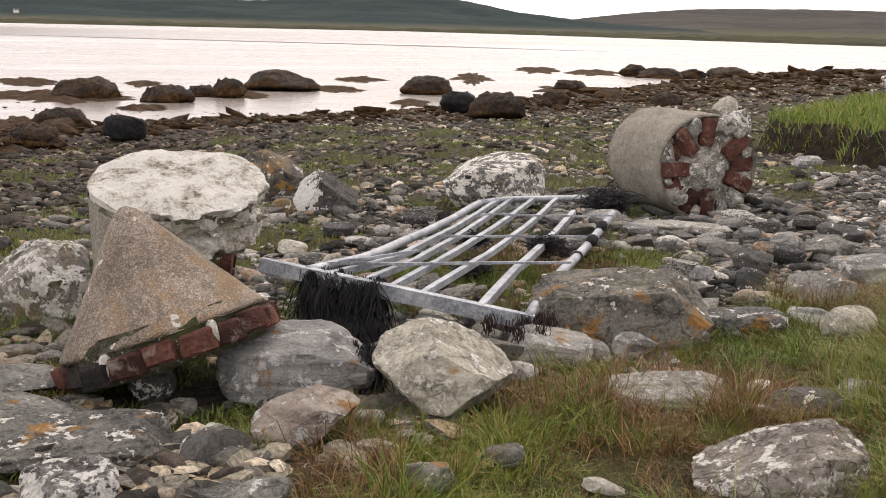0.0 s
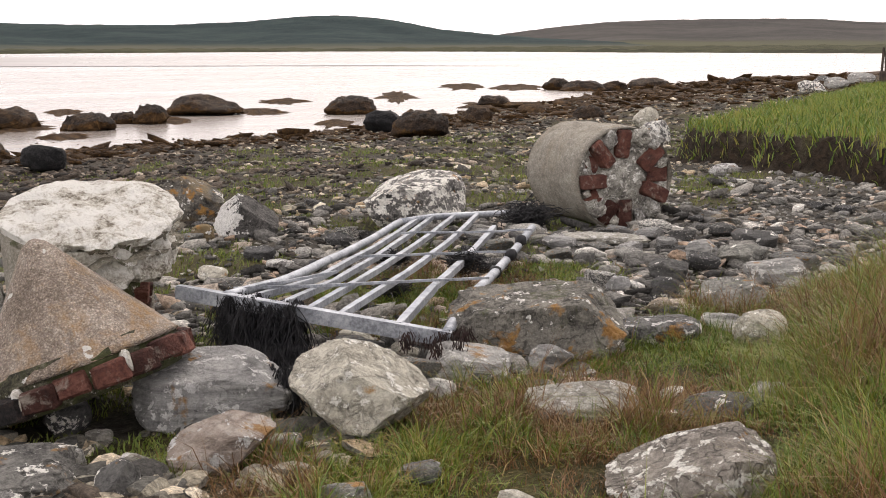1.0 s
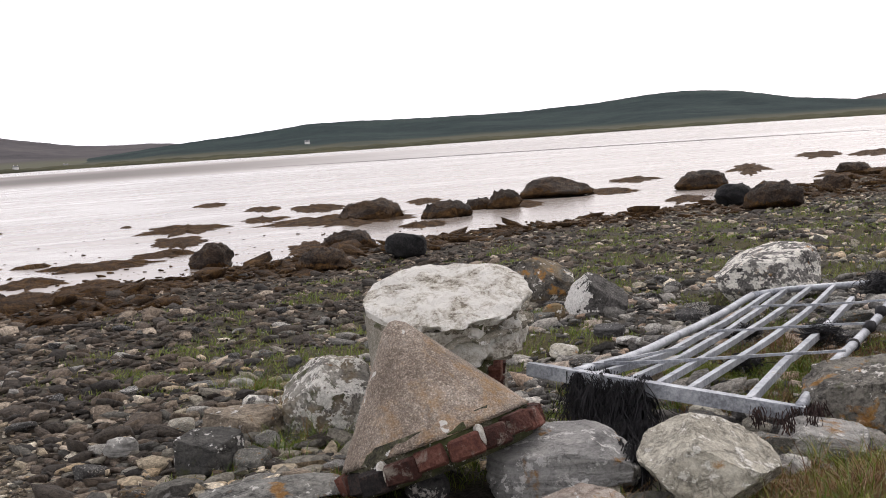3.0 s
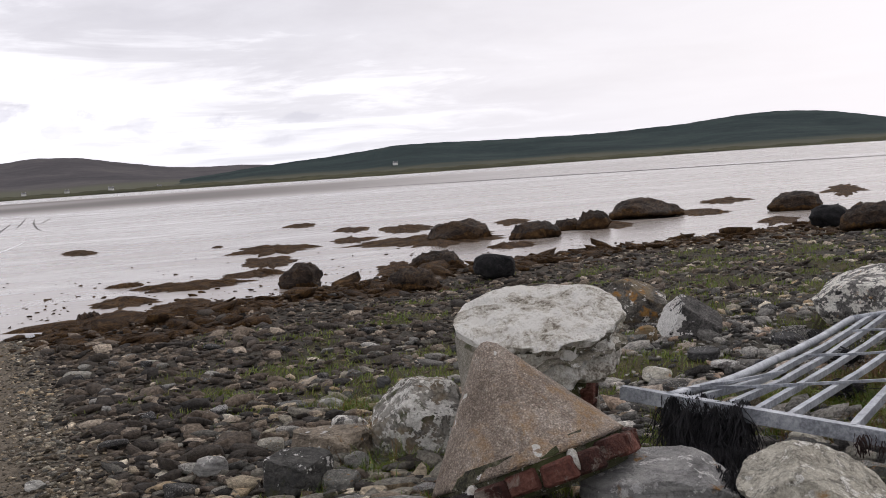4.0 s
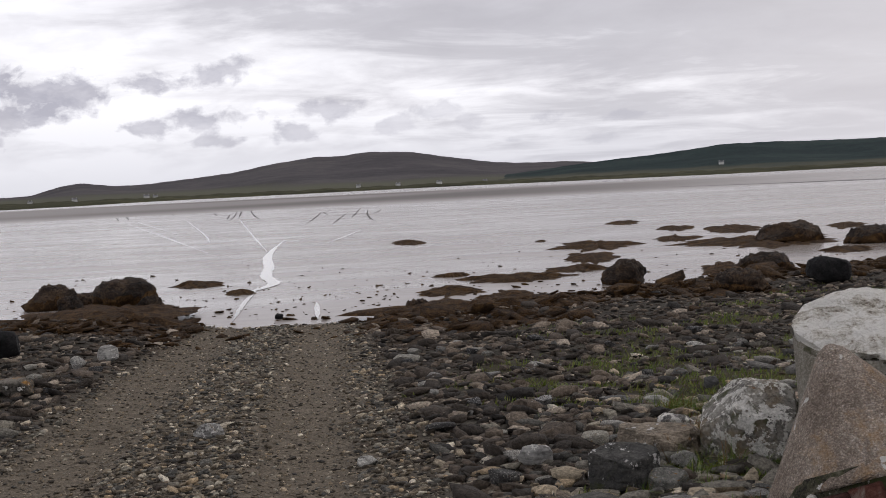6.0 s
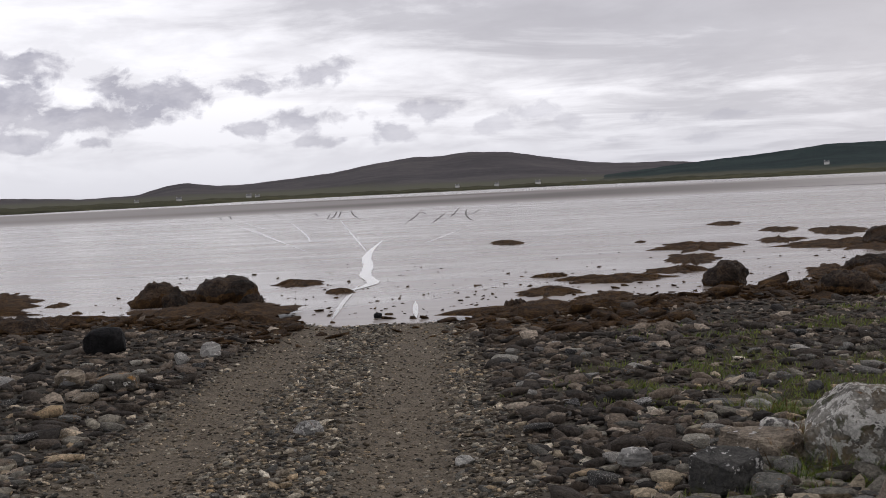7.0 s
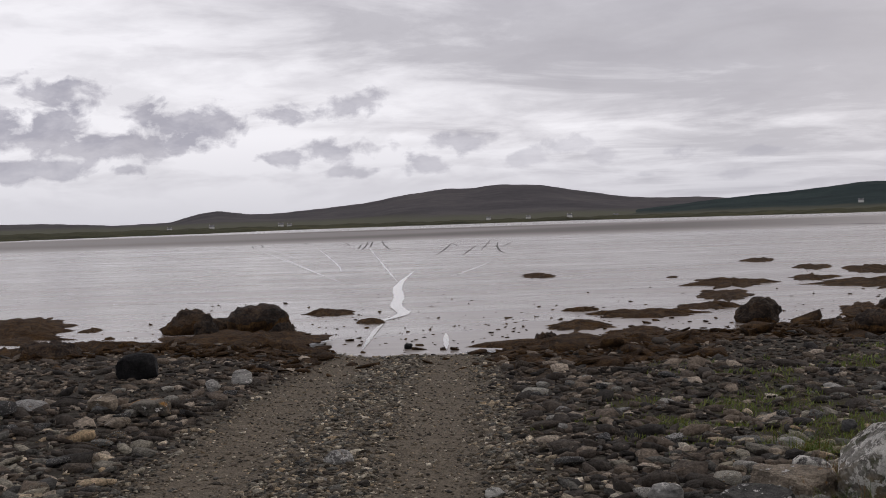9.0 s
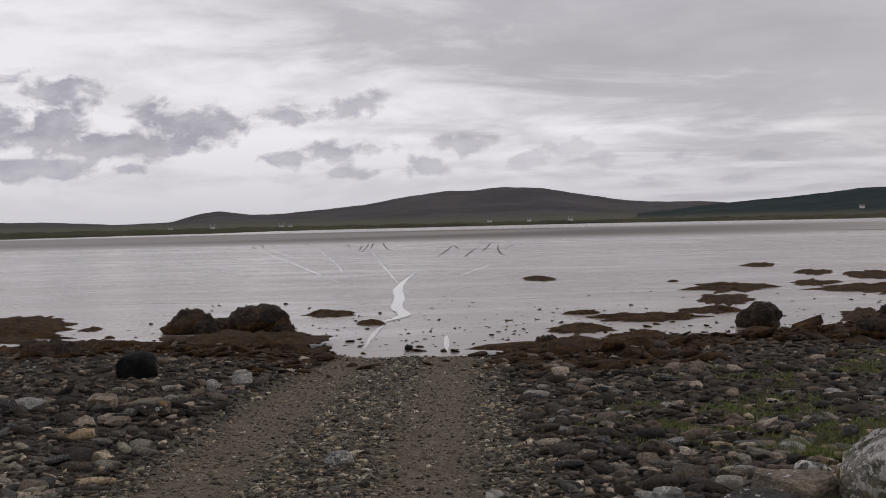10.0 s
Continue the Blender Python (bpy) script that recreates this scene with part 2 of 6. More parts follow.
ROCK = {
    "grey": rock_material("rock_grey", (0.16, 0.158, 0.15), (0.4, 0.395, 0.372), (0.62, 0.605, 0.565), 0.3, 0.2, 0.6),
    "slab": rock_material("rock_slab", (0.1, 0.095, 0.085), (0.2, 0.19, 0.165), (0.31, 0.295, 0.255), 0.14, 0.6, 0.0, moss=0.3),
    "pale": rock_material("rock_pale", (0.24, 0.225, 0.19), (0.5, 0.475, 0.405), (0.7, 0.68, 0.6), 0.3, 0.14, 0.2),
    "lichen": rock_material("rock_lichen", (0.05, 0.05, 0.05), (0.19, 0.184, 0.176), (0.4, 0.385, 0.37), 0.6, 0.1),
    "biglichen": rock_material("rock_big_lichen", (0.09, 0.085, 0.08), (0.3, 0.285, 0.255), (0.473, 0.457, 0.41), 0.52, 0.1, 0.2, tint=(0.28, 0.2, 0.1), moss=0.35),
    "ochre": rock_material("rock_ochre", (0.07, 0.065, 0.06), (0.15, 0.14, 0.12), (0.24, 0.22, 0.19), 0.2, 0.4, tint=(0.26, 0.19, 0.1)),
    "halfwhite": rock_material("rock_half_white", (0.04, 0.04, 0.038), (0.09, 0.086, 0.08), (0.18, 0.17, 0.16), 0.45, 0.0, face=True),
    "pink": rock_material("rock_pink", (0.2, 0.155, 0.12), (0.468, 0.39, 0.325), (0.683, 0.614, 0.532), 0.3, 0.45, 0.6),
    "flat": rock_material("rock_flat", (0.1, 0.1, 0.095), (0.261, 0.261, 0.239), (0.411, 0.403, 0.365), 0.12, 0.35, 0.15),
    "spotted": rock_material("rock_spotted", (0.08, 0.078, 0.075), (0.16, 0.157, 0.147), (0.25, 0.245, 0.228), 0.33, 0.4),
    "dark": rock_material("rock_dark", (0.05, 0.05, 0.05), (0.11, 0.11, 0.107), (0.19, 0.185, 0.18), 0.2, 0.08, 0.3),
    "white": rock_material("rock_white", (0.2, 0.19, 0.18), (0.54, 0.516, 0.48), (0.75, 0.75, 0.706), 0.5, 0.05),
    "veined": rock_material("rock_veined", (0.12, 0.11, 0.1), (0.27, 0.245, 0.215), (0.47, 0.435, 0.39), 0.34, 0.1, 0.25, crackle=0.75),
    "tan": rock_material("rock_tan", (0.12, 0.1, 0.075), (0.338, 0.28, 0.208), (0.546, 0.464, 0.355), 0.15, 0.2, 0.2),
    "block": rock_material("rock_block", (0.045, 0.045, 0.045), (0.1, 0.098, 0.09), (0.17, 0.165, 0.15), 0.15, 0.0, 0.2, moss=0.3),
    "black": rock_material("rock_black", (0.006, 0.006, 0.007), (0.014, 0.014, 0.015), (0.032, 0.031, 0.032), 0.0, 0.0, rough=0.75),
}


def weed_material():
    m = Nodes("seaweed_brown")
    v = m.place()
    n = m.noise(v, 5, 6, 0.7, 1.0)
    f = m.noise(m.stretch(v, 1, 1, 0.4), 45, 4, 0.7, 1.5)
    colour = m.ramp(m.math("ADD", m.math("MULTIPLY", n, 0.5), m.math("MULTIPLY", f, 0.5)), [(0.38, (0.012, 0.008, 0.005)), (0.5, (0.052, 0.029, 0.013)), (0.62, (0.15, 0.083, 0.031))])
    return m.finish(colour, 0.8, f, 1.0, 0.03, 0.0, 0.12)


def concrete_material(name, a, b, c, orange=0.0, moss=0.0, spots=0.0):
    """Rough-cast: fine pebbles of many tones in grey mortar, weather stains, lichen."""
    m = Nodes(name)
    v = m.coord.outputs["Object"]
    grit = m.cells(m.warp(v, 60, 0.01), 140)
    big, mid, fine = m.noise(v, 4, 6, 0.65, 0.4), m.noise(v, 26, 5, 0.7, 0.3), m.noise(v, 150, 3, 0.75)
    t = m.math("ADD", m.math("MULTIPLY", big, 0.35), m.math("ADD", m.math("MULTIPLY", mid, 0.25), m.math("MULTIPLY", fine, 0.4)))
    colour = m.ramp(t, [(0.4, a), (0.49, b), (0.58, c)])
    pebble = m.mix(1.0, m.ramp(m.cells(m.warp(v, 60, 0.01), 140, "F1", "Color"), [(0.1, 0.55), (0.5, 1.0), (0.9, 1.65)]), m.ramp(grit, [(0.3, 1.0), (0.62, 0.5)]), "MULTIPLY")
    colour = m.mix(0.6, colour, pebble, "MULTIPLY")
    colour = m.mix(m.ramp(m.noise(m.stretch(v, 3, 3, 0.7), 2.0, 5, 0.7, 0.5), [(0.5, 0), (0.7, 0.45)]), colour, tuple(0.45 * q for q in a))
    if orange:
        colour = m.mix(m.ramp(m.math("ADD", m.math("MULTIPLY", m.noise(v, 3.3, 6, 0.7, 0.6), 0.7), m.math("MULTIPLY", mid, 0.3)), [(0.5, 0), (0.63, orange)]), colour, (0.34, 0.19, 0.065))
    if moss:
        colour = m.mix(m.ramp(m.noise(v, 3.7, 6, 0.7, 0.6), [(0.5, 0), (0.66, moss)]), colour, (0.13, 0.12, 0.055))
    if spots:
        dots = m.math("ADD", m.noise(v, 11, 2, 0.5, 0.1), m.math("MULTIPLY", m.math("SUBTRACT", mid, 0.5), 0.15))
        colour = m.mix(m.ramp(dots, [(0.69, 0), (0.702, spots)]), colour, (0.72, 0.71, 0.67))
    height = m.math("ADD", m.math("MULTIPLY", grit, -0.9), m.math("ADD", m.math("MULTIPLY", fine, 0.4), m.math("ADD", big, m.math("MULTIPLY", mid, 0.6))))
    return m.finish(colour, 0.95, height, 0.9, 0.014, 0.0, 0.2)


def brick_material():
    m = Nodes("old_red_brick")
    v = m.own()
    n, f = m.noise(v, 9, 5, 0.65, 0.4), m.noise(v, 70, 4, 0.7)
    colour = m.ramp(m.math("ADD", m.math("MULTIPLY", n, 0.6), m.math("MULTIPLY", f, 0.4)), [(0.38, (0.07, 0.032, 0.027)), (0.5, (0.15, 0.062, 0.048)), (0.62, (0.24, 0.115, 0.09))])
    soot = m.ramp(m.noise(v, 5.5, 4, 0.7, 0.4), [(0.57, 0), (0.68, 0.7)])
    colour = m.mix(soot, colour, (0.05, 0.04, 0.038))
    colour = m.mix(1.0, colour, m.ramp(m.info.outputs["Random"], [(0, (0.3, 0.3, 0.3)), (0.3, (0.7, 0.7, 0.7)), (1, (1.1, 1.05, 1.0))]), "MULTIPLY")
    colour = m.mix(m.ramp(m.noise(v, 13, 5, 0.7, 0.5), [(0.56, 0), (0.68, 0.7)]), colour, (0.36, 0.32, 0.27))
    return m.finish(colour, 0.95, m.math("ADD", n, f), 1.0, 0.02, 0.0, 0.2)


def mortar_material():
    m = Nodes("crumbling_lime_mortar")
    v = m.coord.outputs["Object"]
    big, mid, fine = m.noise(v, 5, 5, 0.6, 0.8), m.noise(v, 22, 5, 0.65, 0.5), m.noise(v, 90, 3, 0.7)
    t = m.math("ADD", m.math("MULTIPLY", big, 0.45), m.math("ADD", m.math("MULTIPLY", mid, 0.35), m.math("MULTIPLY", fine, 0.2)))
    colour = m.ramp(t, [(0.4, (0.2, 0.17, 0.125)), (0.455, (0.58, 0.54, 0.46)), (0.52, (0.86, 0.84, 0.78))])
    colour = m.mix(m.ramp(m.noise(v, 7, 5, 0.7, 0.5), [(0.6, 0), (0.7, 0.55)]), colour, (0.3, 0.22, 0.16))
    return m.finish(colour, 0.95, m.math("ADD", mid, m.math("MULTIPLY", fine, 0.5)), 1.0, 0.05)


def metal_material():
    m = Nodes("galvanised_steel")
    v = m.coord.outputs["Object"]
    n, f = m.noise(v, 6, 5, 0.65), m.noise(v, 60, 4, 0.7)
    colour = m.ramp(m.math("ADD", m.math("MULTIPLY", n, 0.5), m.math("MULTIPLY", f, 0.5)), [(0.4, (0.17, 0.182, 0.205)), (0.5, (0.32, 0.34, 0.37)), (0.6, (0.47, 0.49, 0.52))])
    colour = m.mix(m.ramp(m.noise(v, 9, 5, 0.7, 0.4), [(0.62, 0), (0.72, 0.7)]), colour, (0.11, 0.09, 0.075))
    return m.finish(colour, m.ramp(f, [(0.3, 0.42), (0.7, 0.68)]), n, 0.2, 0.005, 0.4)


def plain_material(name, a, b, scale=20, rough=0.8, metal=0.0, island=False):
    m = Nodes(name)
    n = m.noise(m.coord.outputs["Object"], scale, 5, 0.65)
    colour = m.ramp(n, [(0.38, a), (0.62, b)])
    if island:
        colour = m.mix(m.geo.outputs["Random Per Island"], colour, tuple(min(1, c * 1.7) for c in b))
    return m.finish(colour, rough, n, 0.4, 0.01, metal)


def grass_material(name, stops, rough=0.6):
    m = Nodes(name)
    r = m.geo.outputs["Random Per Island"]
    patch = m.noise(m.place(), 1.7, 4, 0.6, 0.4)
    t = m.math("ADD", m.math("MULTIPLY", r, 0.5), m.math("MULTIPLY", patch, 0.6))
    mat = m.finish(m.ramp(t, stops), rough)
    return mat


def stone_stuff_material(name, stops, weed=0.0):
    """For the many cobbles: a tone for each stone, and grain on it."""
    m = Nodes(name)
    r = m.geo.outputs["Random Per Island"]
    v = m.place()
    g = m.noise(v, 45, 6, 0.75, 0.4)
    colour = m.mix(1.0, m.ramp(r, stops), m.ramp(g, [(0.36, 0.45), (0.5, 1.0), (0.62, 1.6)]), "MULTIPLY")
    colour = m.mix(m.ramp(m.noise(v, 13, 4, 0.6, 0.3), [(0.68, 0), (0.72, 0.6)]), colour, (0.5, 0.49, 0.46))
    return m.finish(colour, 0.85, g, 1.0, 0.02, 0.0, 0.25)


M_WEED = weed_material()
M_RENDER = concrete_material("rough_cast_render", (0.24, 0.215, 0.175), (0.42, 0.385, 0.325), (0.56, 0.52, 0.45), 0.15, 0.25, 0.0)
M_CAP = concrete_material("cap_render", (0.2, 0.158, 0.125), (0.38, 0.31, 0.25), (0.56, 0.49, 0.42), 0.8, 0.0, 0.9)
M_BRICK = brick_material()
M_MORTAR = mortar_material()
M_CORE = rock_material("rubble_core", (0.12, 0.11, 0.1), (0.351, 0.338, 0.299), (0.573, 0.56, 0.505), 0.35, 0.0, size=0.5)
M_STEEL = metal_material()
M_NET = plain_material("black_weed_and_net", (0.006, 0.006, 0.008), (0.02, 0.019, 0.022), 30, 0.7)
M_RUSTNET = plain_material("dry_weed", (0.02, 0.012, 0.01), (0.055, 0.03, 0.026), 30, 0.9)
M_WOOD = plain_material("weathered_post_wood", (0.03, 0.022, 0.018), (0.085, 0.06, 0.045), 12, 0.9)
M_GRASS = grass_material("meadow_grass", [(0.2, (0.041, 0.085, 0.004)), (0.45, (0.092, 0.162, 0.008)), (0.65, (0.175, 0.209, 0.018)), (0.82, (0.239, 0.209, 0.036)), (0.95, (0.331, 0.266, 0.072))])
M_DRYGRASS = grass_material("dry_grass", [(0.2, (0.067, 0.036, 0.014)), (0.45, (0.162, 0.081, 0.028)), (0.65, (0.209, 0.108, 0.038)), (0.8, (0.285, 0.189, 0.07)), (0.95, (0.142, 0.135, 0.025))])
M_TURF = grass_material("short_turf", [(0.2, (0.058, 0.099, 0.008)), (0.5, (0.116, 0.165, 0.014)), (0.75, (0.168, 0.182, 0.028)), (0.95, (0.21, 0.176, 0.048))])
M_COBBLE = stone_stuff_material("beach_cobbles", [(0.0, (0.055, 0.052, 0.047)), (0.25, (0.117, 0.112, 0.097)), (0.5, (0.219, 0.201, 0.163)), (0.72, (0.345, 0.313, 0.242)), (0.86, (0.438, 0.321, 0.191)), (1.0, (0.783, 0.716, 0.581))])
M_DARKCOBBLE = stone_stuff_material("dark_cobbles", [(0.0, (0.028, 0.025, 0.022)), (0.4, (0.064, 0.052, 0.041)), (0.7, (0.12, 0.094, 0.072)), (0.9, (0.217, 0.172, 0.127)), (1.0, (0.477, 0.403, 0.317))])
M_GRAVEL = stone_stuff_material("track_gravel", [(0.0, (0.054, 0.047, 0.037)), (0.35, (0.12, 0.1, 0.074)), (0.65, (0.204, 0.169, 0.121)), (0.85, (0.3, 0.239, 0.162)), (1.0, (0.576, 0.512, 0.4))])
M_WETMARK = plain_material("churned_wet_sand", (0.06, 0.052, 0.047), (0.11, 0.097, 0.087), 0.8, 0.6)
M_PUDDLE = plain_material("shallow_water_on_sand", (0.3, 0.27, 0.25), (0.36, 0.33, 0.3), 0.5, 0.08)
M_PALECOBBLE = stone_stuff_material("pale_cobbles", [(0.0, (0.054, 0.052, 0.049)), (0.3, (0.13, 0.124, 0.113)), (0.55, (0.238, 0.227, 0.205)), (0.78, (0.389, 0.367, 0.324)), (0.88, (0.41, 0.292, 0.205)), (1.0, (0.734, 0.713, 0.659))])
M_WETROCK = rock_material("dark_shore_rock", (0.01, 0.008, 0.006), (0.042, 0.028, 0.019), (0.1, 0.064, 0.038), 0.0, 0.0, rough=0.7, size=2.0)
M_LEDGE = rock_material("weathered_core_ledge", (0.07, 0.062, 0.048), (0.27, 0.245, 0.19), (0.52, 0.49, 0.41), 0.25, 0.1, 0.5, size=0.5, moss=0.35)
# mossy stone, coloured dark to carry the shade of hollows and undersides
M_MOSSY_SHADE = rock_material("mossy_hollow_shade", (0.03, 0.028, 0.02), (0.1, 0.095, 0.06), (0.22, 0.205, 0.15), 0.1, 0.0, size=0.6, moss=0.9)
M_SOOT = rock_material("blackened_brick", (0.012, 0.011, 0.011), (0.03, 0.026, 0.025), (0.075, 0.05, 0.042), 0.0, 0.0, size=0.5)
M_HOUSE = plain_material("white_harled_wall", (0.6, 0.59, 0.56), (0.72, 0.71, 0.68), 0.6, 0.9)
M_SLATE = plain_material("slate_roof", (0.13, 0.13, 0.135), (0.18, 0.18, 0.185), 0.6, 0.8)


# ---- the lie of the land ----
SHORE_X = (-60, -20, -6.2, -3.2, -2.2, -0.9, 0.7, 1.6, 4.0, 6.5, 10.8, 14.5, 22.7, 46, 62, 90, 140)
SHORE_Y = (24, 20, 17.6, 18.4, 17.4, 15.6, 15.6, 16.6, 17.8, 19.6, 20.6, 21.2, 25.5, 38, 43, 50, 56)
BANK_Y = (-60, 0, 4.0, 6.3, 7.5, 9.0, 10.2, 11, 20, 60, 140)
BANK_X = (8, 9.4, 10.3, 11.0, 11.4, 11.75, 12.3, 14.2, 34, 110, 260)
HUMP_X = (-60, 1.6, 2.4, 3.0, 3.9, 4.5, 5.3, 6.0, 7.0, 9.0, 11, 60)
HUMP_Y = (-60, -2.0, 0.9, 2.0, 2.5, 2.9, 3.4, 3.75, 3.9, 4.0, 4.6, 10)


def smooth(a, b, x):
    t = np.clip((x - a) / (b - a), 0, 1)
    return t * t * (3 - 2 * t)


def wob(x, y, s, k=0.0):
    """Slow unevenness between -1 and 1, for arrays."""
    return (np.sin(x / s * 1.7 + 1.3 * np.sin(y / s * 1.1 + k) + k) + np.sin(y / s * 1.9 + 1.7 * np.sin(x / s * 0.8 + 2 * k) + 1.1 * k)) / 2


def land(x, y):
    """How far a place lies inland of the edge of the wet sand."""
    return np.interp(x, SHORE_X, SHORE_Y) - y + 0.25 * wob(x, y, 0.9, 2.0)


def bank(x, y):
    """How far a place lies inside the eroded turf bank."""
    return x - np.interp(y, BANK_Y, BANK_X) + 0.2 * wob(x, y, 0.5, 0.7)


def hump(x, y):
    """How far a place lies inside the grassy slope beside the camera."""
    return np.interp(x, HUMP_X, HUMP_Y) - y + 0.15 * wob(x, y, 0.5, 0.3)


def ruts(x, y):
    """1 in the two wheel ruts that run down the beach, else 0."""
    near = np.clip((16.0 - y) / 10, 0, 1)
    a = np.abs(x - (-1.12 - 0.25 * near))
    b = np.abs(x - (0.04 - 0.16 * near))
    return np.maximum(1 - smooth(0.1, 0.42, a), 1 - smooth(0.12, 0.42, b))


def track(x, y):
    """1 on the gravel track that the ruts run in."""
    near = np.clip((16.0 - y) / 10, 0, 1)
    return smooth(-1.6 - 0.5 * near, -1.2 - 0.4 * near, x) * (1 - smooth(0.3, 0.75, x))


def rut_only(x, y):
    return ruts(x, y) * smooth(0.0, 0.6, land(x, y))


def height(x, y):
    x, y = np.asarray(x, float), np.asarray(y, float)
    s = land(x, y)
    z = np.where(s > 0, 0.40 * (1 - np.exp(-np.maximum(s, 0) / 6.0)) + 0.012, 0.012 * np.clip(1 + s / 0.5, 0, 1))
    on = np.clip(s / 2.5, 0, 1)
    tr = track(x, y)
    z = z + on * (1 - 0.7 * tr) * (0.035 * wob(x, y, 1.1) + 0.02 * wob(x, y, 0.35, 1.7))
    z = z - on * 0.035 * ruts(x, y) - 0.02 * on * tr
    b = bank(x, y)
    z = z + (0.36 * smooth(0.0, 0.2, b) + 0.14 * smooth(0, 5, b)) * smooth(0, 2, s)
    z = z + 0.3 * smooth(-0.3, 2.0, hump(x, y)) * smooth(1.5, 3.0, x)
    return z

def mesh_object(name, verts, faces, material, smooth_faces=True):
    me = bpy.data.meshes.new(name)
    me.from_pydata([tuple(v) for v in verts], [], [tuple(f) for f in faces])
    me.materials.append(material)
    if smooth_faces:
        me.polygons.foreach_set("use_smooth", [True] * len(me.polygons))
    me.update()
    return new(name, me)


def bulk_mesh(name, verts, tris, material, smooth_faces=False):
    """A large triangle mesh from arrays."""
    verts, tris = np.asarray(verts, np.float32), np.asarray(tris, np.int32)
    me = bpy.data.meshes.new(name)
    me.vertices.add(len(verts))
    me.vertices.foreach_set("co", verts.ravel())
    me.loops.add(tris.size)
    me.loops.foreach_set("vertex_index", tris.ravel())
    me.polygons.add(len(tris))
    me.polygons.foreach_set("loop_start", np.arange(0, tris.size, 3, dtype=np.int32))
    if smooth_faces:
        me.polygons.foreach_set("use_smooth", np.ones(len(tris), bool))
    me.materials.append(material)
    me.update()
    me.validate()
    return new(name, me)


def part(name, bm, material, parent, label="", smooth_faces=False):
    """Links a bmesh as one mesh object under a thing or a part."""
    me = bpy.data.meshes.new(name)
    bm.to_mesh(me)
    bm.free()
    me.materials.append(material)
    if smooth_faces:
        me.polygons.foreach_set("use_smooth", [True] * len(me.polygons))
    ob = new(name, me)
    ob.parent = parent
    if label:
        tagged(ob, label)
    return ob


# ---- ground: one sheet from the grass at the camera to the far shore ----
def ground_zones(x, y, z):
    """How much of each surface a place has: sand, weed, grass, gravel, peat."""
    s, b, h = land(x, y), bank(x, y), hump(x, y)
    sand = 1 - smooth(-0.1, 0.35, s)
    tr = track(x, y)
    weed = smooth(-0.2, 0.3, s) * (1 - smooth(2.2 + 1.1 * wob(x, y, 0.8, 4.0), 4.6 + 1.1 * wob(x, y, 0.8, 4.0) + 0.45 * np.clip(x - 14, 0, 40), s)) * (1 - 0.95 * tr)
    gravel = tr * smooth(0.0, 0.6, s)
    peat = smooth(-0.25, -0.1, b) * (1 - smooth(0.2, 0.28, b)) * smooth(1, 3, s)
    meadow = smooth(0.2, 0.3, b)
    near_grass = smooth(-0.25, 0.25, h) * smooth(1.6, 2.4, x)
    front = smooth(0.0, 0.3, np.interp(x, (1.5, 2.4, 3.0, 3.8, 4.5, 5.4), (3.35, 3.4, 3.65, 3.8, 4.05, 4.05)) + 0.25 * wob(x, y, 0.35, 1.0) - y) * smooth(1.5, 1.9, x + 0.2 * wob(x, y, 0.3, 2.2)) * (1 - smooth(5.4, 6.2, x))
    turf_band = smooth(4.0, 5.0, s) * (1 - smooth(13.0, 14.0, s)) * smooth(0.9, 2.2, x) * smooth(0.0, 0.5, wob(x, y, 0.45, 5.0) + 0.5 * wob(x, y, 0.17, 1.0) + 0.25 * smooth(4, 9, x) - 0.35 * (1 - smooth(4.5, 8.0, s))) * (1 - near_grass) * 0.85
    under_gate = (1 - smooth(0.75, 1.15, np.hypot((x - 4.3) / 1.25, (y - 5.2) / 0.95))) * smooth(-0.45, 0.1, wob(x, y, 0.3, 2.0))
    patch = (1 - smooth(0.7, 1.1, np.hypot((x - 2.5) / 1.9, (y - 8.2) / 1.7))) * smooth(-0.15, 0.2, wob(x, y, 0.3, 7.0) + 0.6 * wob(x, y, 0.13, 2.0)) * 0.85
    by_cap = smooth(0.05, 0.3, wob(x, y, 0.27, 3.0) + 0.3 * wob(x, y, 0.11, 1.0)) * smooth(0.9, 1.2, x) * (1 - smooth(2.3, 2.6, x)) * smooth(2.7, 2.9, y) * (1 - smooth(5.2, 5.6, y))
    turf_band = np.maximum(turf_band, np.maximum(np.maximum(under_gate, patch), by_cap))
    grass = np.maximum(np.maximum(meadow, near_grass), np.maximum(front, turf_band))
    return {"sand": sand, "weed": weed, "grass": np.clip(grass, 0, 1) * (1 - peat), "gravel": gravel, "peat": peat, "rut": rut_only(x, y), "mud": smooth(110, 170, np.hypot(x, y)) * (1 - smooth(300, 380, np.hypot(x, y))) * (0.55 + 0.45 * smooth(-0.2, 0.5, wob(x, y, 60, 1.0))) * (1 - 0.85 * smooth(0.1, 0.45, np.arctan2(x, np.maximum(y, 0.1))))}


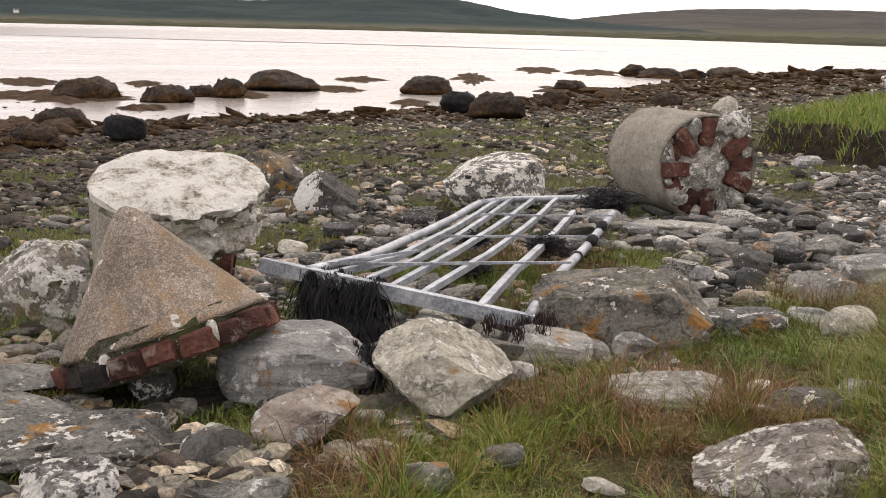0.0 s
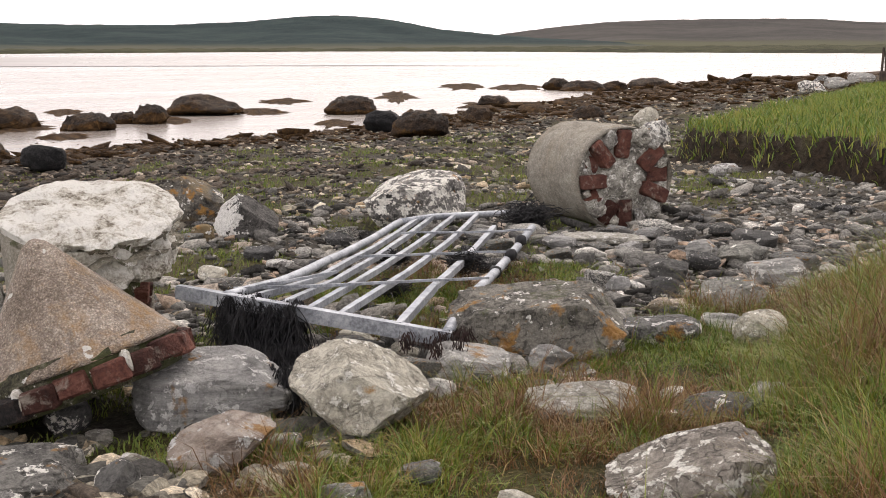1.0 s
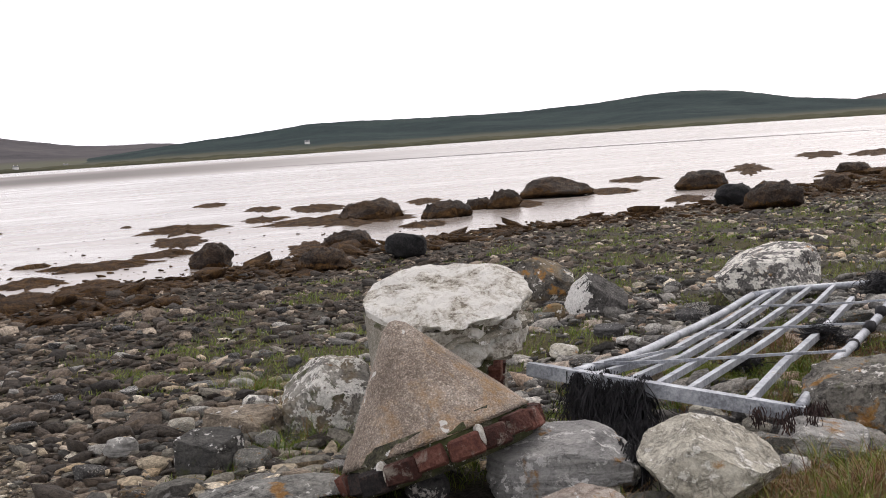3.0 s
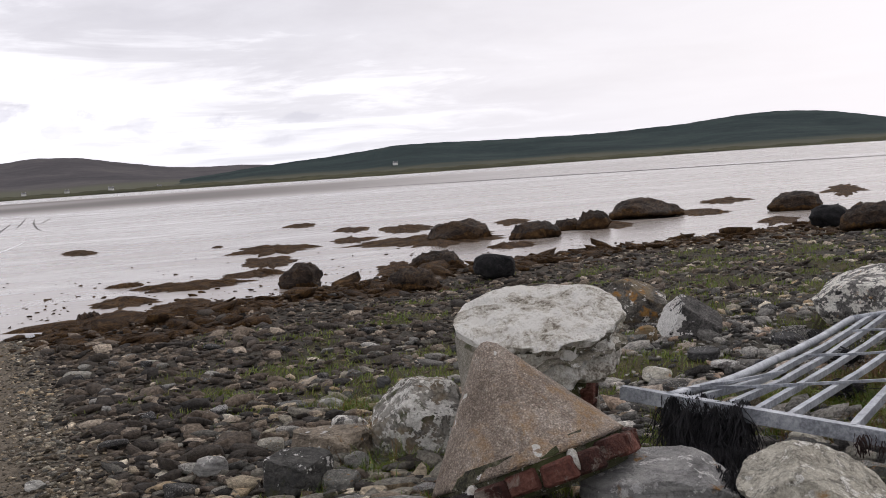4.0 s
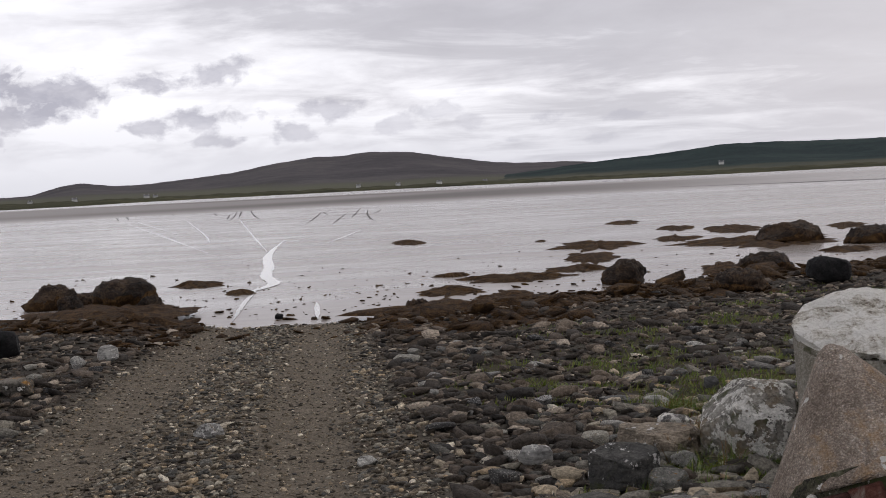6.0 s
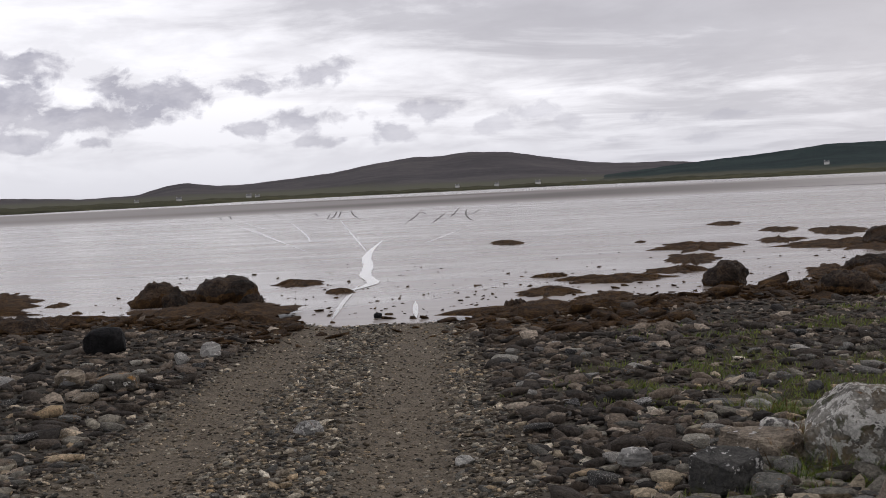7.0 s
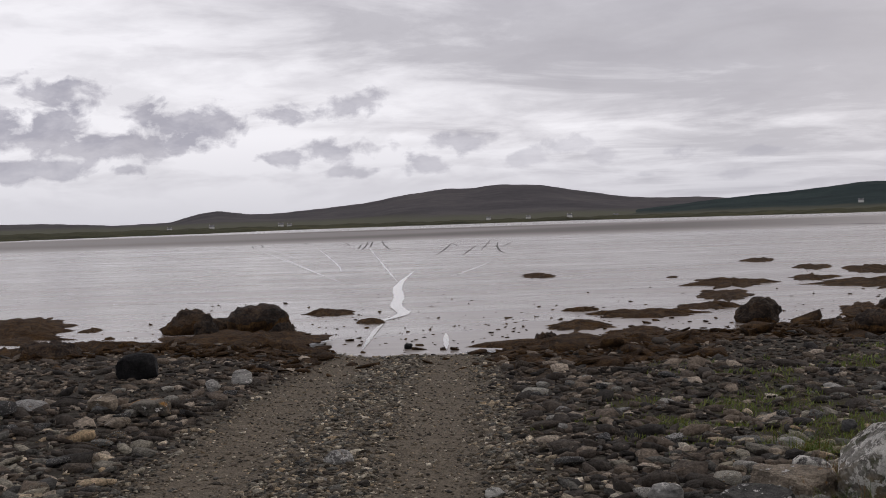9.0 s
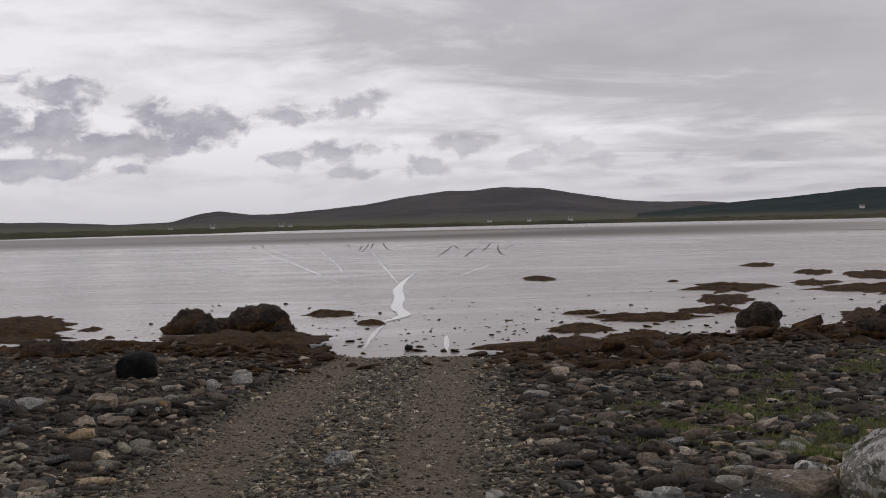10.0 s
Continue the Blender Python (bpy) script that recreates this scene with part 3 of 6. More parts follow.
def make_ground():
    fine = np.radians(np.arange(-28, 76, 0.25))
    coarse = np.radians(np.arange(76, 332, 4.0))
    ang = np.concatenate([fine, coarse])
    rad = np.concatenate([[0.0], np.geomspace(0.8, 60, 330), np.geomspace(62, 4600, 60)])
    A, Rr = np.meshgrid(ang, rad)
    X, Y = Rr * np.sin(A), Rr * np.cos(A)
    Z = height(X, Y)
    # the sheet sinks a little under the far land
    n = len(ang)
    verts = np.stack([X, Y, Z], -1).reshape(-1, 3)
    i, j = np.meshgrid(np.arange(len(rad) - 1), np.arange(n), indexing="ij")
    k = (j + 1) % n
    a, b, c, d = i * n + j, i * n + k, (i + 1) * n + k, (i + 1) * n + j
    tris = np.concatenate([np.stack([a, c, b], -1).reshape(-1, 3), np.stack([a, d, c], -1).reshape(-1, 3)])
    ob = bulk_mesh("ground", verts, tris, M_GROUND, True)
    for name, w in ground_zones(verts[:, 0], verts[:, 1], verts[:, 2]).items():
        at = ob.data.attributes.new(name, "FLOAT", "POINT")
        at.data.foreach_set("value", np.asarray(w, np.float32))
    return tagged(ob, "stony beach with turf, wrack and wet sand flats", "beach", kind="structure")


def ground_material():
    m = Nodes("beach_and_sand")
    v = m.place()
    n1, n2, n3 = m.noise(v, 2.2, 6, 0.65, 0.5), m.noise(v, 14, 5, 0.7), m.noise(v, 70, 4, 0.7)
    grit = m.cells(v, 38)
    soil = m.ramp(m.math("ADD", m.math("MULTIPLY", n2, 0.5), m.math("MULTIPLY", n3, 0.5)), [(0.38, (0.022, 0.019, 0.015)), (0.5, (0.05, 0.044, 0.035)), (0.62, (0.11, 0.1, 0.082))])
    gravel = m.mix(0.6, m.ramp(m.math("ADD", m.math("MULTIPLY", n2, 0.35), m.math("MULTIPLY", n3, 0.65)), [(0.38, (0.055, 0.046, 0.035)), (0.5, (0.115, 0.097, 0.074)), (0.62, (0.21, 0.18, 0.138))]),
                   m.ramp(m.cells(v, 26, "F1", "Color"), [(0.1, (0.024, 0.02, 0.015)), (0.55, (0.1, 0.084, 0.063)), (0.95, (0.26, 0.22, 0.168))]))
    grass = m.ramp(m.math("ADD", m.math("MULTIPLY", n1, 0.4), m.math("MULTIPLY", n3, 0.6)), [(0.38, (0.016, 0.014, 0.006)), (0.5, (0.045, 0.04, 0.015)), (0.62, (0.1, 0.085, 0.034))])
    weed = m.ramp(m.math("ADD", m.math("MULTIPLY", n2, 0.55), m.math("MULTIPLY", n3, 0.45)), [(0.38, (0.015, 0.01, 0.007)), (0.5, (0.06, 0.036, 0.02)), (0.62, (0.14, 0.085, 0.04))])
    peat = m.ramp(n2, [(0.36, (0.008, 0.006, 0.004)), (0.6, (0.032, 0.022, 0.014))])
    # wet sand: ripples across, puddles, dry streaks
    streak = m.noise(m.stretch(v, 0.05, 0.6, 1, (0, 0, 0.12)), 1.0, 6, 0.65, 0.6)
    blotch = m.noise(m.stretch(v, 0.25, 0.6, 1), 0.7, 5, 0.6, 0.4)
    far_streak = m.noise(m.stretch(v, 0.004, 0.05, 1, (0, 0, 0.1)), 1.0, 5, 0.6, 0.3)
    t = m.math("ADD", m.math("MULTIPLY", streak, 0.22), m.math("MULTIPLY", blotch, 0.78))
    sand = m.ramp(m.math("ADD", m.math("MULTIPLY", t, 0.75), m.math("MULTIPLY", n3, 0.25)), [(0.36, (0.25, 0.213, 0.186)), (0.5, (0.3, 0.262, 0.232)), (0.64, (0.36, 0.322, 0.29))])
    wet = m.ramp(m.math("ADD", m.math("MULTIPLY", t, 0.55), m.math("MULTIPLY", far_streak, 0.45)), [(0.42, 1.0), (0.56, 0.0)])
    sand = m.mix(m.math("MULTIPLY", m.attr("mud"), 0.8), sand, (0.09, 0.08, 0.075))
    sand_rough = m.mix(wet, (0.27, 0.27, 0.27), (0.17, 0.17, 0.17))
    sand_rough = m.mix(m.attr("mud"), sand_rough, (0.7, 0.7, 0.7))
    colour = m.mix(m.attr("gravel"), soil, gravel)
    colour = m.mix(m.math("MULTIPLY", m.attr("rut"), 0.55), colour, m.ramp(n3, [(0.38, (0.09, 0.074, 0.054)), (0.6, (0.22, 0.182, 0.134))]))
    colour = m.mix(m.attr("grass"), colour, grass)
    colour = m.mix(m.attr("weed"), colour, weed)
    colour = m.mix(m.attr("peat"), colour, peat)
    colour = m.mix(m.attr("sand"), colour, sand)
    rough = m.mix(m.attr("sand"), (0.9, 0.9, 0.9), sand_rough)
    bumpy = m.math("ADD", m.math("MULTIPLY", grit, -0.5), m.math("ADD", n2, m.math("MULTIPLY", n3, 0.5)))
    flat = m.math("MULTIPLY", m.math("ADD", m.math("MULTIPLY", streak, 0.35), m.math("MULTIPLY", n2, 0.3)), 0.035)
    h = m.nt.nodes.new("ShaderNodeMix")
    m.put(h.inputs[0], m.attr("sand")), m.put(h.inputs[2], bumpy), m.put(h.inputs[3], flat)
    spec = m.mix(m.attr("sand"), (0.12, 0.12, 0.12), (0.5, 0.5, 0.5))
    return m.finish(colour, rough, h.outputs[0], 0.6, 0.03, 0.0, spec)


M_GROUND = ground_material()
ground = make_ground()


# ---- far shore and hills ----
def hill_material(name, a, b, c, scale, low=None, top=9.0):
    m = Nodes(name)
    v = m.place()
    n, f = m.noise(m.stretch(v, 1, 1, 3), scale, 6, 0.6, 0.6), m.noise(m.stretch(v, 1, 1, 2), scale * 9, 4, 0.7)
    colour = m.ramp(m.math("ADD", m.math("MULTIPLY", n, 0.6), m.math("MULTIPLY", f, 0.4)), [(0.38, a), (0.5, b), (0.62, c)])
    if low:
        sep = m.nt.nodes.new("ShaderNodeSeparateXYZ")
        m.put(sep.inputs[0], v)
        edge = m.math("ADD", m.math("DIVIDE", sep.outputs["Z"], top), m.math("MULTIPLY", m.math("SUBTRACT", n, 0.5), 1.2))
        colour = m.mix(m.ramp(edge, [(0.45, 1.0), (1.0, 0.0)]), colour, low)
    return m.finish(colour, 0.95, f, 0.4, 3.0, 0.0, 0.05)


def hill(name, profile, near, crest, material, label, skew=1.0):
    """A ridge round the bay. profile: degrees clockwise from +y, degrees of height as seen from the shore."""
    ang = np.arange(profile[0][0], profile[-1][0] + 0.01, 0.2)
    up = np.interp(ang, [p[0] for p in profile], [p[1] for p in profile])
    ker = np.array([1, 2, 3, 2, 1]) / 9
    up = np.convolve(np.pad(up, 2, mode="edge"), ker, mode="valid") + 0.012 * np.sin(ang * 5.1) * np.sin(ang * 2.3 + 1)
    rows, verts = 14, []
    for r in range(rows + 1):
        f = r / rows
        for a, u in zip(ang, up):
            d = near + (crest - near) * f + 18 * math.sin(a * 1.3 + r) * (0 < r < rows)
            rise = f ** (1.25 * skew) + 0.05 * math.sin(a * 0.9 + 5 * f) * math.sin(math.pi * f)
            z = 1.65 + d * math.tan(radians(u)) * rise - 1.9 * (1 - f)
            verts.append((d * math.sin(radians(a)), d * math.cos(radians(a)), z))
    for a in ang:
        verts.append(((crest + 300) * math.sin(radians(a)), (crest + 300) * math.cos(radians(a)), -5.0))
    n = len(ang)
    faces = [(r * n + k, r * n + k + 1, (r + 1) * n + k + 1, (r + 1) * n + k) for r in range(rows + 1) for k in range(n - 1)]
    return tagged(mesh_object(name, verts, faces, material), label, "hill", kind="structure")


M_HEATH = hill_material("heather_hill", (0.056, 0.052, 0.056), (0.08, 0.074, 0.078), (0.108, 0.099, 0.097), 0.006, (0.105, 0.105, 0.075), 11)
M_FOREST = hill_material("plantation_hill", (0.014, 0.025, 0.026), (0.022, 0.037, 0.037), (0.036, 0.052, 0.048), 0.01, (0.085, 0.085, 0.06), 6)
M_MOOR = hill_material("moor_hill", (0.042, 0.039, 0.036), (0.062, 0.057, 0.052), (0.083, 0.076, 0.068), 0.006, (0.085, 0.085, 0.05), 10)
M_SHORE = hill_material("far_shore_land", (0.03, 0.03, 0.018), (0.055, 0.055, 0.03), (0.085, 0.082, 0.045), 0.02)

hill("backdrop_hill_west", [(-40, 0.35), (-30, 0.5), (-24, 0.6), (-19.2, 0.48), (-16.9, 0.44), (-14.5, 0.29), (-12.1, 0.34), (-11.1, 0.63), (-10, 0.82), (-8.6, 0.6), (-7.1, 0.63), (-3.6, 0.93), (-1.6, 1.27), (0.2, 1.49), (1.2, 1.46),
     (2.5, 1.6), (4.3, 1.54), (6.3, 1.19), (7.8, 0.93), (9.3, 0.78), (11.3, 0.76), (13.0, 0.65), (18, 0.3), (24, 0.1)], 900, 2100, M_HEATH, "long brown heather hill across the bay")
hill("backdrop_hill_north", [(5, 0.0), (9, 0.3), (12.8, 0.67), (15.9, 0.89), (18.4, 1.15), (20.2, 1.15), (22.8, 1.08), (27.5, 1.04), (31.4, 1.2), (33.3, 1.39), (35.2, 1.46), (37.3, 1.3), (39.8, 0.82), (42.3, 0.57), (44.3, 0.41), (50, 0.1)],
     720, 1500, M_FOREST, "dark green hill planted with conifers across the bay")
hill("backdrop_hill_east", [(36, 0.2), (42.3, 0.57), (44.3, 0.84), (46.8, 1.08), (49, 1.17), (52.6, 1.2), (55.7, 1.17), (57.3, 1.06), (58.8, 0.97), (66, 0.9), (78, 0.7), (90, 0.3)], 1100, 2400, M_MOOR, "low brown moorland hill across the bay")


def far_shore():
    ang = np.arange(-45, 95, 0.15)
    edge = np.interp(ang, (-45, -19, -10, -7, 5.5, 17.6, 28, 35, 47, 55, 70, 95), (330, 395, 500, 640, 760, 560, 640, 720, 420, 330, 250, 220))
    verts = []
    for f, z in ((0, -0.05), (0.012, 0.7), (0.06, 1.1), (0.35, 2.0), (1.0, 2.6)):
        for a, e in zip(ang, edge):
            d = e + f * (1150 - e) + 6 * math.sin(a * 3.1) * (f < 0.5)
            bump = 0.35 * math.sin(a * 2.7) + 0.25 * math.sin(a * 7.9 + f * 9)
            verts.append((d * math.sin(radians(a)), d * math.cos(radians(a)), z + (bump if f > 0.03 else 0)))
    n = len(ang)
    faces = [(r * n + k, r * n + k + 1, (r + 1) * n + k + 1, (r + 1) * n + k) for r in range(4) for k in range(n - 1)]
    return tagged(mesh_object("backdrop_far_shore", verts, faces, M_SHORE), "low grassy far shore with dark rocks", "shore", kind="structure")


far_shore()


# ---- stones ----
def ico(level):
    bm = bmesh.new()
    bmesh.ops.create_icosphere(bm, subdivisions=level, radius=1.0)
    v = np.array([tuple(p.co) for p in bm.verts])
    f = np.array([[p.index for p in q.verts] for q in bm.faces])
    bm.free()
    return v, f


ICO = {k: ico(k) for k in (1, 2, 3, 4, 5, 6)}


def fbm(p, s, seed):
    return noise.fractal(Vector(p) * s + Vector((seed * 3.7, seed * 1.9, seed * 5.3)), 0.9, 2.1, 4)


def rock_shape(seed, w, d, h, level=4, planes=9, rough=0.06, tight=0.6, boxy=0.6, cuts=()):
    """A worn block: a rounded box cut by chosen and by random planes, then roughened and split along its bedding."""
    rng = np.random.default_rng(seed)
    v, f = ICO[level]
    v = np.sign(v) * np.abs(v) ** boxy
    v = v / np.maximum(np.abs(v).max(0), 1e-6)
    for nx, ny, nz, off in cuts:
        n = np.array((nx, ny, nz), float)
        n /= np.linalg.norm(n)
        v = v - np.maximum(v @ n - off, 0)[:, None] * n * 0.985
    for _ in range(planes):
        n = rng.normal(size=3)
        n /= np.linalg.norm(n)
        off = rng.uniform(tight, 0.95) * (v @ n).max()
        v = v - np.maximum(v @ n - off, 0)[:, None] * n * 0.985
    bed = rng.normal(size=3) * (0.5, 0.5, 0.2) + (0, 0, 1)
    bed /= np.linalg.norm(bed)
    out = []
    for p in v:
        layer = noise.noise(Vector((float(p @ bed) * 5.5 + 0.5 * p[0], seed * 1.3, 0.35 * p[1])))
        out.append(p * (1 + rough * fbm(p, 1.6, seed) + rough * 0.45 * fbm(p, 6.5, seed + 7) + rough * 0.5 * layer))
    out = np.array(out)
    span = out.max(0) - out.min(0)
    out = (out - (out.max(0) + out.min(0)) / 2) / span * 2
    out = out * (np.array([w, d, h]) / 2)
    out[:, 2] += h / 2
    return out, f


LABELS = {
    "grey": "grey banded boulder with pale lichen crusts", "slab": "long grey slab blotched with orange lichen, set in grass", "pale": "pale buff rounded boulder with lichen spots in grass",
    "lichen": "boulder crusted all over with white lichen", "biglichen": "big rounded boulder with white lichen and ochre stains", "ochre": "dark boulder with ochre lichen stains",
    "halfwhite": "dark angular rock with a white crusted face", "pink": "pinkish banded rock with orange lichen", "flat": "low flat grey stone on the shingle", "spotted": "grey stone with bold white lichen spots",
    "dark": "dark grey angular stone among the shingle", "white": "small whitish stone among the shingle", "veined": "pale veined slab lying in rough grass", "tan": "tan flat-topped stone on the beach", "block": "dark squared block of stone on the shingle",
    "black": "smooth black boulder on the beach"}


STONES = []   # where boulders stand, and how wide they are
# planes that shape single boulders: across, away, up, and how far out they cut
CUTS = {
    1: ((-0.22, -0.25, 1, 0.62), (0, -1, 0.12, 0.7), (0.9, -0.2, 0.5, 0.86), (-0.9, -0.3, 0.5, 0.9)),
    2: ((-0.22, -0.3, 1, 0.62), (0.7, -0.1, 0.7, 0.74), (-0.8, -0.5, 0.3, 0.95), (0, -1, 0.1, 0.75)),
    3: ((0.62, -0.25, 0.8, 0.42), (-0.55, -0.3, 0.8, 0.72), (-0.8, -0.2, -0.5, 0.78), (0.2, -1, 0.25, 0.62), (0.75, -0.3, -0.6, 0.7)),
    4: ((-0.7, -0.1, 0.75, 0.66), (0.1, -0.3, 1, 0.7), (0.8, -0.5, 0.3, 0.85)),
    5: ((0.5, -0.2, 0.8, 0.6), (-0.4, -0.7, 0.6, 0.7)),
    6: ((0.62, -0.25, 0.75, 0.3), (-0.85, -0.35, 0.5, 0.42), (0.1, -1, 0.3, 0.5)),
    7: ((-0.62, -0.2, 0.8, 0.4), (0.45, -0.2, 0.9, 0.72), (0.85, -0.2, -0.5, 0.6)),
    9: ((-0.3, -0.3, 1, 0.5), (1, -0.2, 0.1, 0.86), (0.3, -0.6, 0.6, 0.8)),
    10: ((0.12, -0.4, 1, 0.7), (-0.8, -0.5, 0.5, 0.85), (0.6, -0.8, 0.2, 0.8)),
    13: ((-0.6, -0.3, 0.7, 0.45), (0.8, -0.4, 0.3, 0.7)),
    14: ((0.35, -0.25, 1, 0.5), (-0.8, -0.4, 0.6, 0.68), (0.15, -1, 0.1, 0.55), (0.8, -0.5, 0.4, 0.75)),
    16: ((-0.3, -0.45, 1, 0.42), (0.8, -0.3, 0.5, 0.8), (-0.8, -0.5, 0.2, 0.9)),
    17: ((-0.5, -0.2, 0.88, 0.2), (0.55, -0.2, 0.85, 0.72), (0.8, -0.5, 0.1, 0.85), (-0.2, -0.9, 0.5, 0.7)),
    52: ((0, -0.12, 1, 0.62), (0.9, -0.5, 0.1, 0.8), (-0.8, -0.5, 0.3, 0.7)),
    53: ((0.05, -0.35, 1, 0.7), (-0.65, -0.8, 0.1, 0.8), (0.75, -0.6, 0.1, 0.75)),
    51: ((-0.7, -0.2, 0.7, 0.72), (0.2, -0.6, 0.8, 0.85), (-0.6, -0.7, -0.4, 0.85)),
}


def boulder(x, y, w, d, h, turn, look_of, seed):
    STONES.append((x, y, w))
    h *= 1.12
    cuts = CUTS.get(seed, ())
    planes, tight = (4, 0.8) if cuts else (9, 0.6)
    v, f = rock_shape(seed, w * 1.04, d, h, 6 if w > 0.4 and y < 6 else 5 if w > 0.2 and y < 9 else 4, planes, 0.06, tight, 0.55 if cuts else 0.68, cuts)
    ob = mesh_object("boulder", v, f, ROCK[look_of])
    ob.data.set_sharp_from_angle(angle=radians(30))
    tip = (0, 0) if cuts else ((seed * 37) % 13 - 6, (seed * 53) % 17 - 8)
    ob.matrix_world = pose(x, y, float(height(x, y)) - 0.1 * h, *tip, turn)
    return tagged(ob, LABELS[look_of], "boulder", "boulders on the beach")


def weed_boulder(x, y, w, d, h, turn, seed, weedy=True):
    h *= 1.0
    v, f = rock_shape(seed, w * 1.05, d, h, 4, 6, 0.1, 0.66, 0.8)
    if weedy:
        low = 1 - np.clip(v[:, 2] / h, 0, 1)
        v[:, :2] *= (1 + 0.7 * low ** 2.5)[:, None]
        v += np.array([[0, 0, 0.05 * fbm(p, 9.0 / max(w, 0.4), seed)] for p in v])
    ob = mesh_object("weedy_boulder" if weedy else "boulder", v, f, M_WEED if weedy else ROCK["black"])
    if weedy:
        ob.data.materials.append(M_WETROCK)
        for p in ob.data.polygons:
            p.material_index = int(p.center.z > h * (0.42 + 0.5 * noise.noise(p.center * 2.3 + Vector((seed, 0, 0)))))
    ob.matrix_world = pose(x, y, float(height(x, y)) - 0.1 * h, 0, 0, turn)
    return tagged(ob, "boulder draped in brown seaweed at the sand's edge" if weedy else "smooth black boulder on the wrack line", "boulder", "boulders along the tide line")


def weed_mat(x, y, w, d, turn, seed):
    """A low ragged heap of seaweed left on the sand."""
    n, m = 64, 9
    verts, faces = [], []
    for r in range(m + 1):
        for k in range(n):
            a = 2 * math.pi * k / n
            edge = 1 + 0.6 * noise.noise(Vector((math.cos(a) * 2.2, math.sin(a) * 2.2, seed))) + 0.5 * noise.noise(Vector((math.cos(a) * 5, math.sin(a) * 5, seed + 9)))
            q = r / m
            px, py = math.cos(a) * q * edge * w / 2, math.sin(a) * q * edge * d / 2
            lump = 0.7 + 0.9 * noise.noise(Vector((px * 2.2, py * 2.2, seed * 1.7))) + 0.3 * noise.noise(Vector((px * 8, py * 8, seed)))
            verts.append((px, py, (0.04 + 0.02 * min(w, 2)) * max(0, 1 - q ** 3) * max(lump, 0.1) * 1.3 - 0.012 * q))
    for r in range(m):
        for k in range(n):
            a, b = r * n + k, r * n + (k + 1) % n
            faces.append((a, b, b + n, a + n))
    ob = mesh_object("seaweed_mat", verts, faces, M_WEED)
    ob.matrix_world = pose(x, y, float(height(x, y)) + 0.004, 0, 0, turn)
    return tagged(ob, "low heap of brown seaweed stranded on wet sand", "seaweed", "seaweed heaps on the sand")



# ---- where the fallen things lie ----
STUMP = (2.542, 5.420, 0.082)
STUMP_UP = (-0.127, -0.226, 0.966)
CAP_AT = (1.862, 4.098, 0.562)
CAP_UP = (-0.192, 0.286, 0.940)
CAP_AWAY = (0.399, 0.885, -0.241)
DRUM_AT = (7.363, 6.812, 0.708)
DRUM_WAY = (-0.367, -0.930, 0.010)
GATE_P1, GATE_P2 = (2.688, 4.934, 0.630), (3.351, 3.850, 0.503)
GATE_FAR = [(5.435, 6.867, 0.493), (6.005, 7.205, 0.445), (6.378, 7.123, 0.437), (6.628, 7.020, 0.439), (6.713, 6.773, 0.434)]
GATE_BARS = [
    ((2.809, 4.736, 0.622), (3.240, 4.969, 0.601), (5.435, 6.867, 0.493), 0.048, 12),
    ((2.861, 4.651, 0.612), (3.369, 4.922, 0.589), (5.761, 7.069, 0.464), 0.030, 4),
    ((2.946, 4.513, 0.595), (3.498, 4.897, 0.578), (6.005, 7.205, 0.445), 0.030, 4),
    ((3.015, 4.399, 0.582), (3.590, 4.838, 0.574), (6.207, 7.184, 0.440), 0.030, 4),
    ((3.090, 4.276, 0.568), (3.961, 4.926, 0.561), (6.360, 7.103, 0.437), 0.030, 4),
    ((3.230, 4.048, 0.541), (3.934, 4.659, 0.541), (6.061, 6.585, 0.425), 0.036, 4),
    ((3.338, 3.871, 0.520), (3.924, 4.399, 0.518), (5.966, 6.094, 0.487), 0.050, 12),
]
GATE_STAYS = [((2.897, 4.808, 0.634), (4.230, 4.601, 0.549)), ((4.141, 5.614, 0.545), (4.984, 5.242, 0.530)), ((4.913, 6.192, 0.538), (5.717, 5.839, 0.518)), ((2.986, 4.763, 0.641), (3.581, 4.990, 0.604))]
GATE_CLAMPS = [(4.977, 5.243, 0.511), (5.383, 5.591, 0.515), (4.599, 4.960, 0.491), (3.798, 5.500, 0.546)]
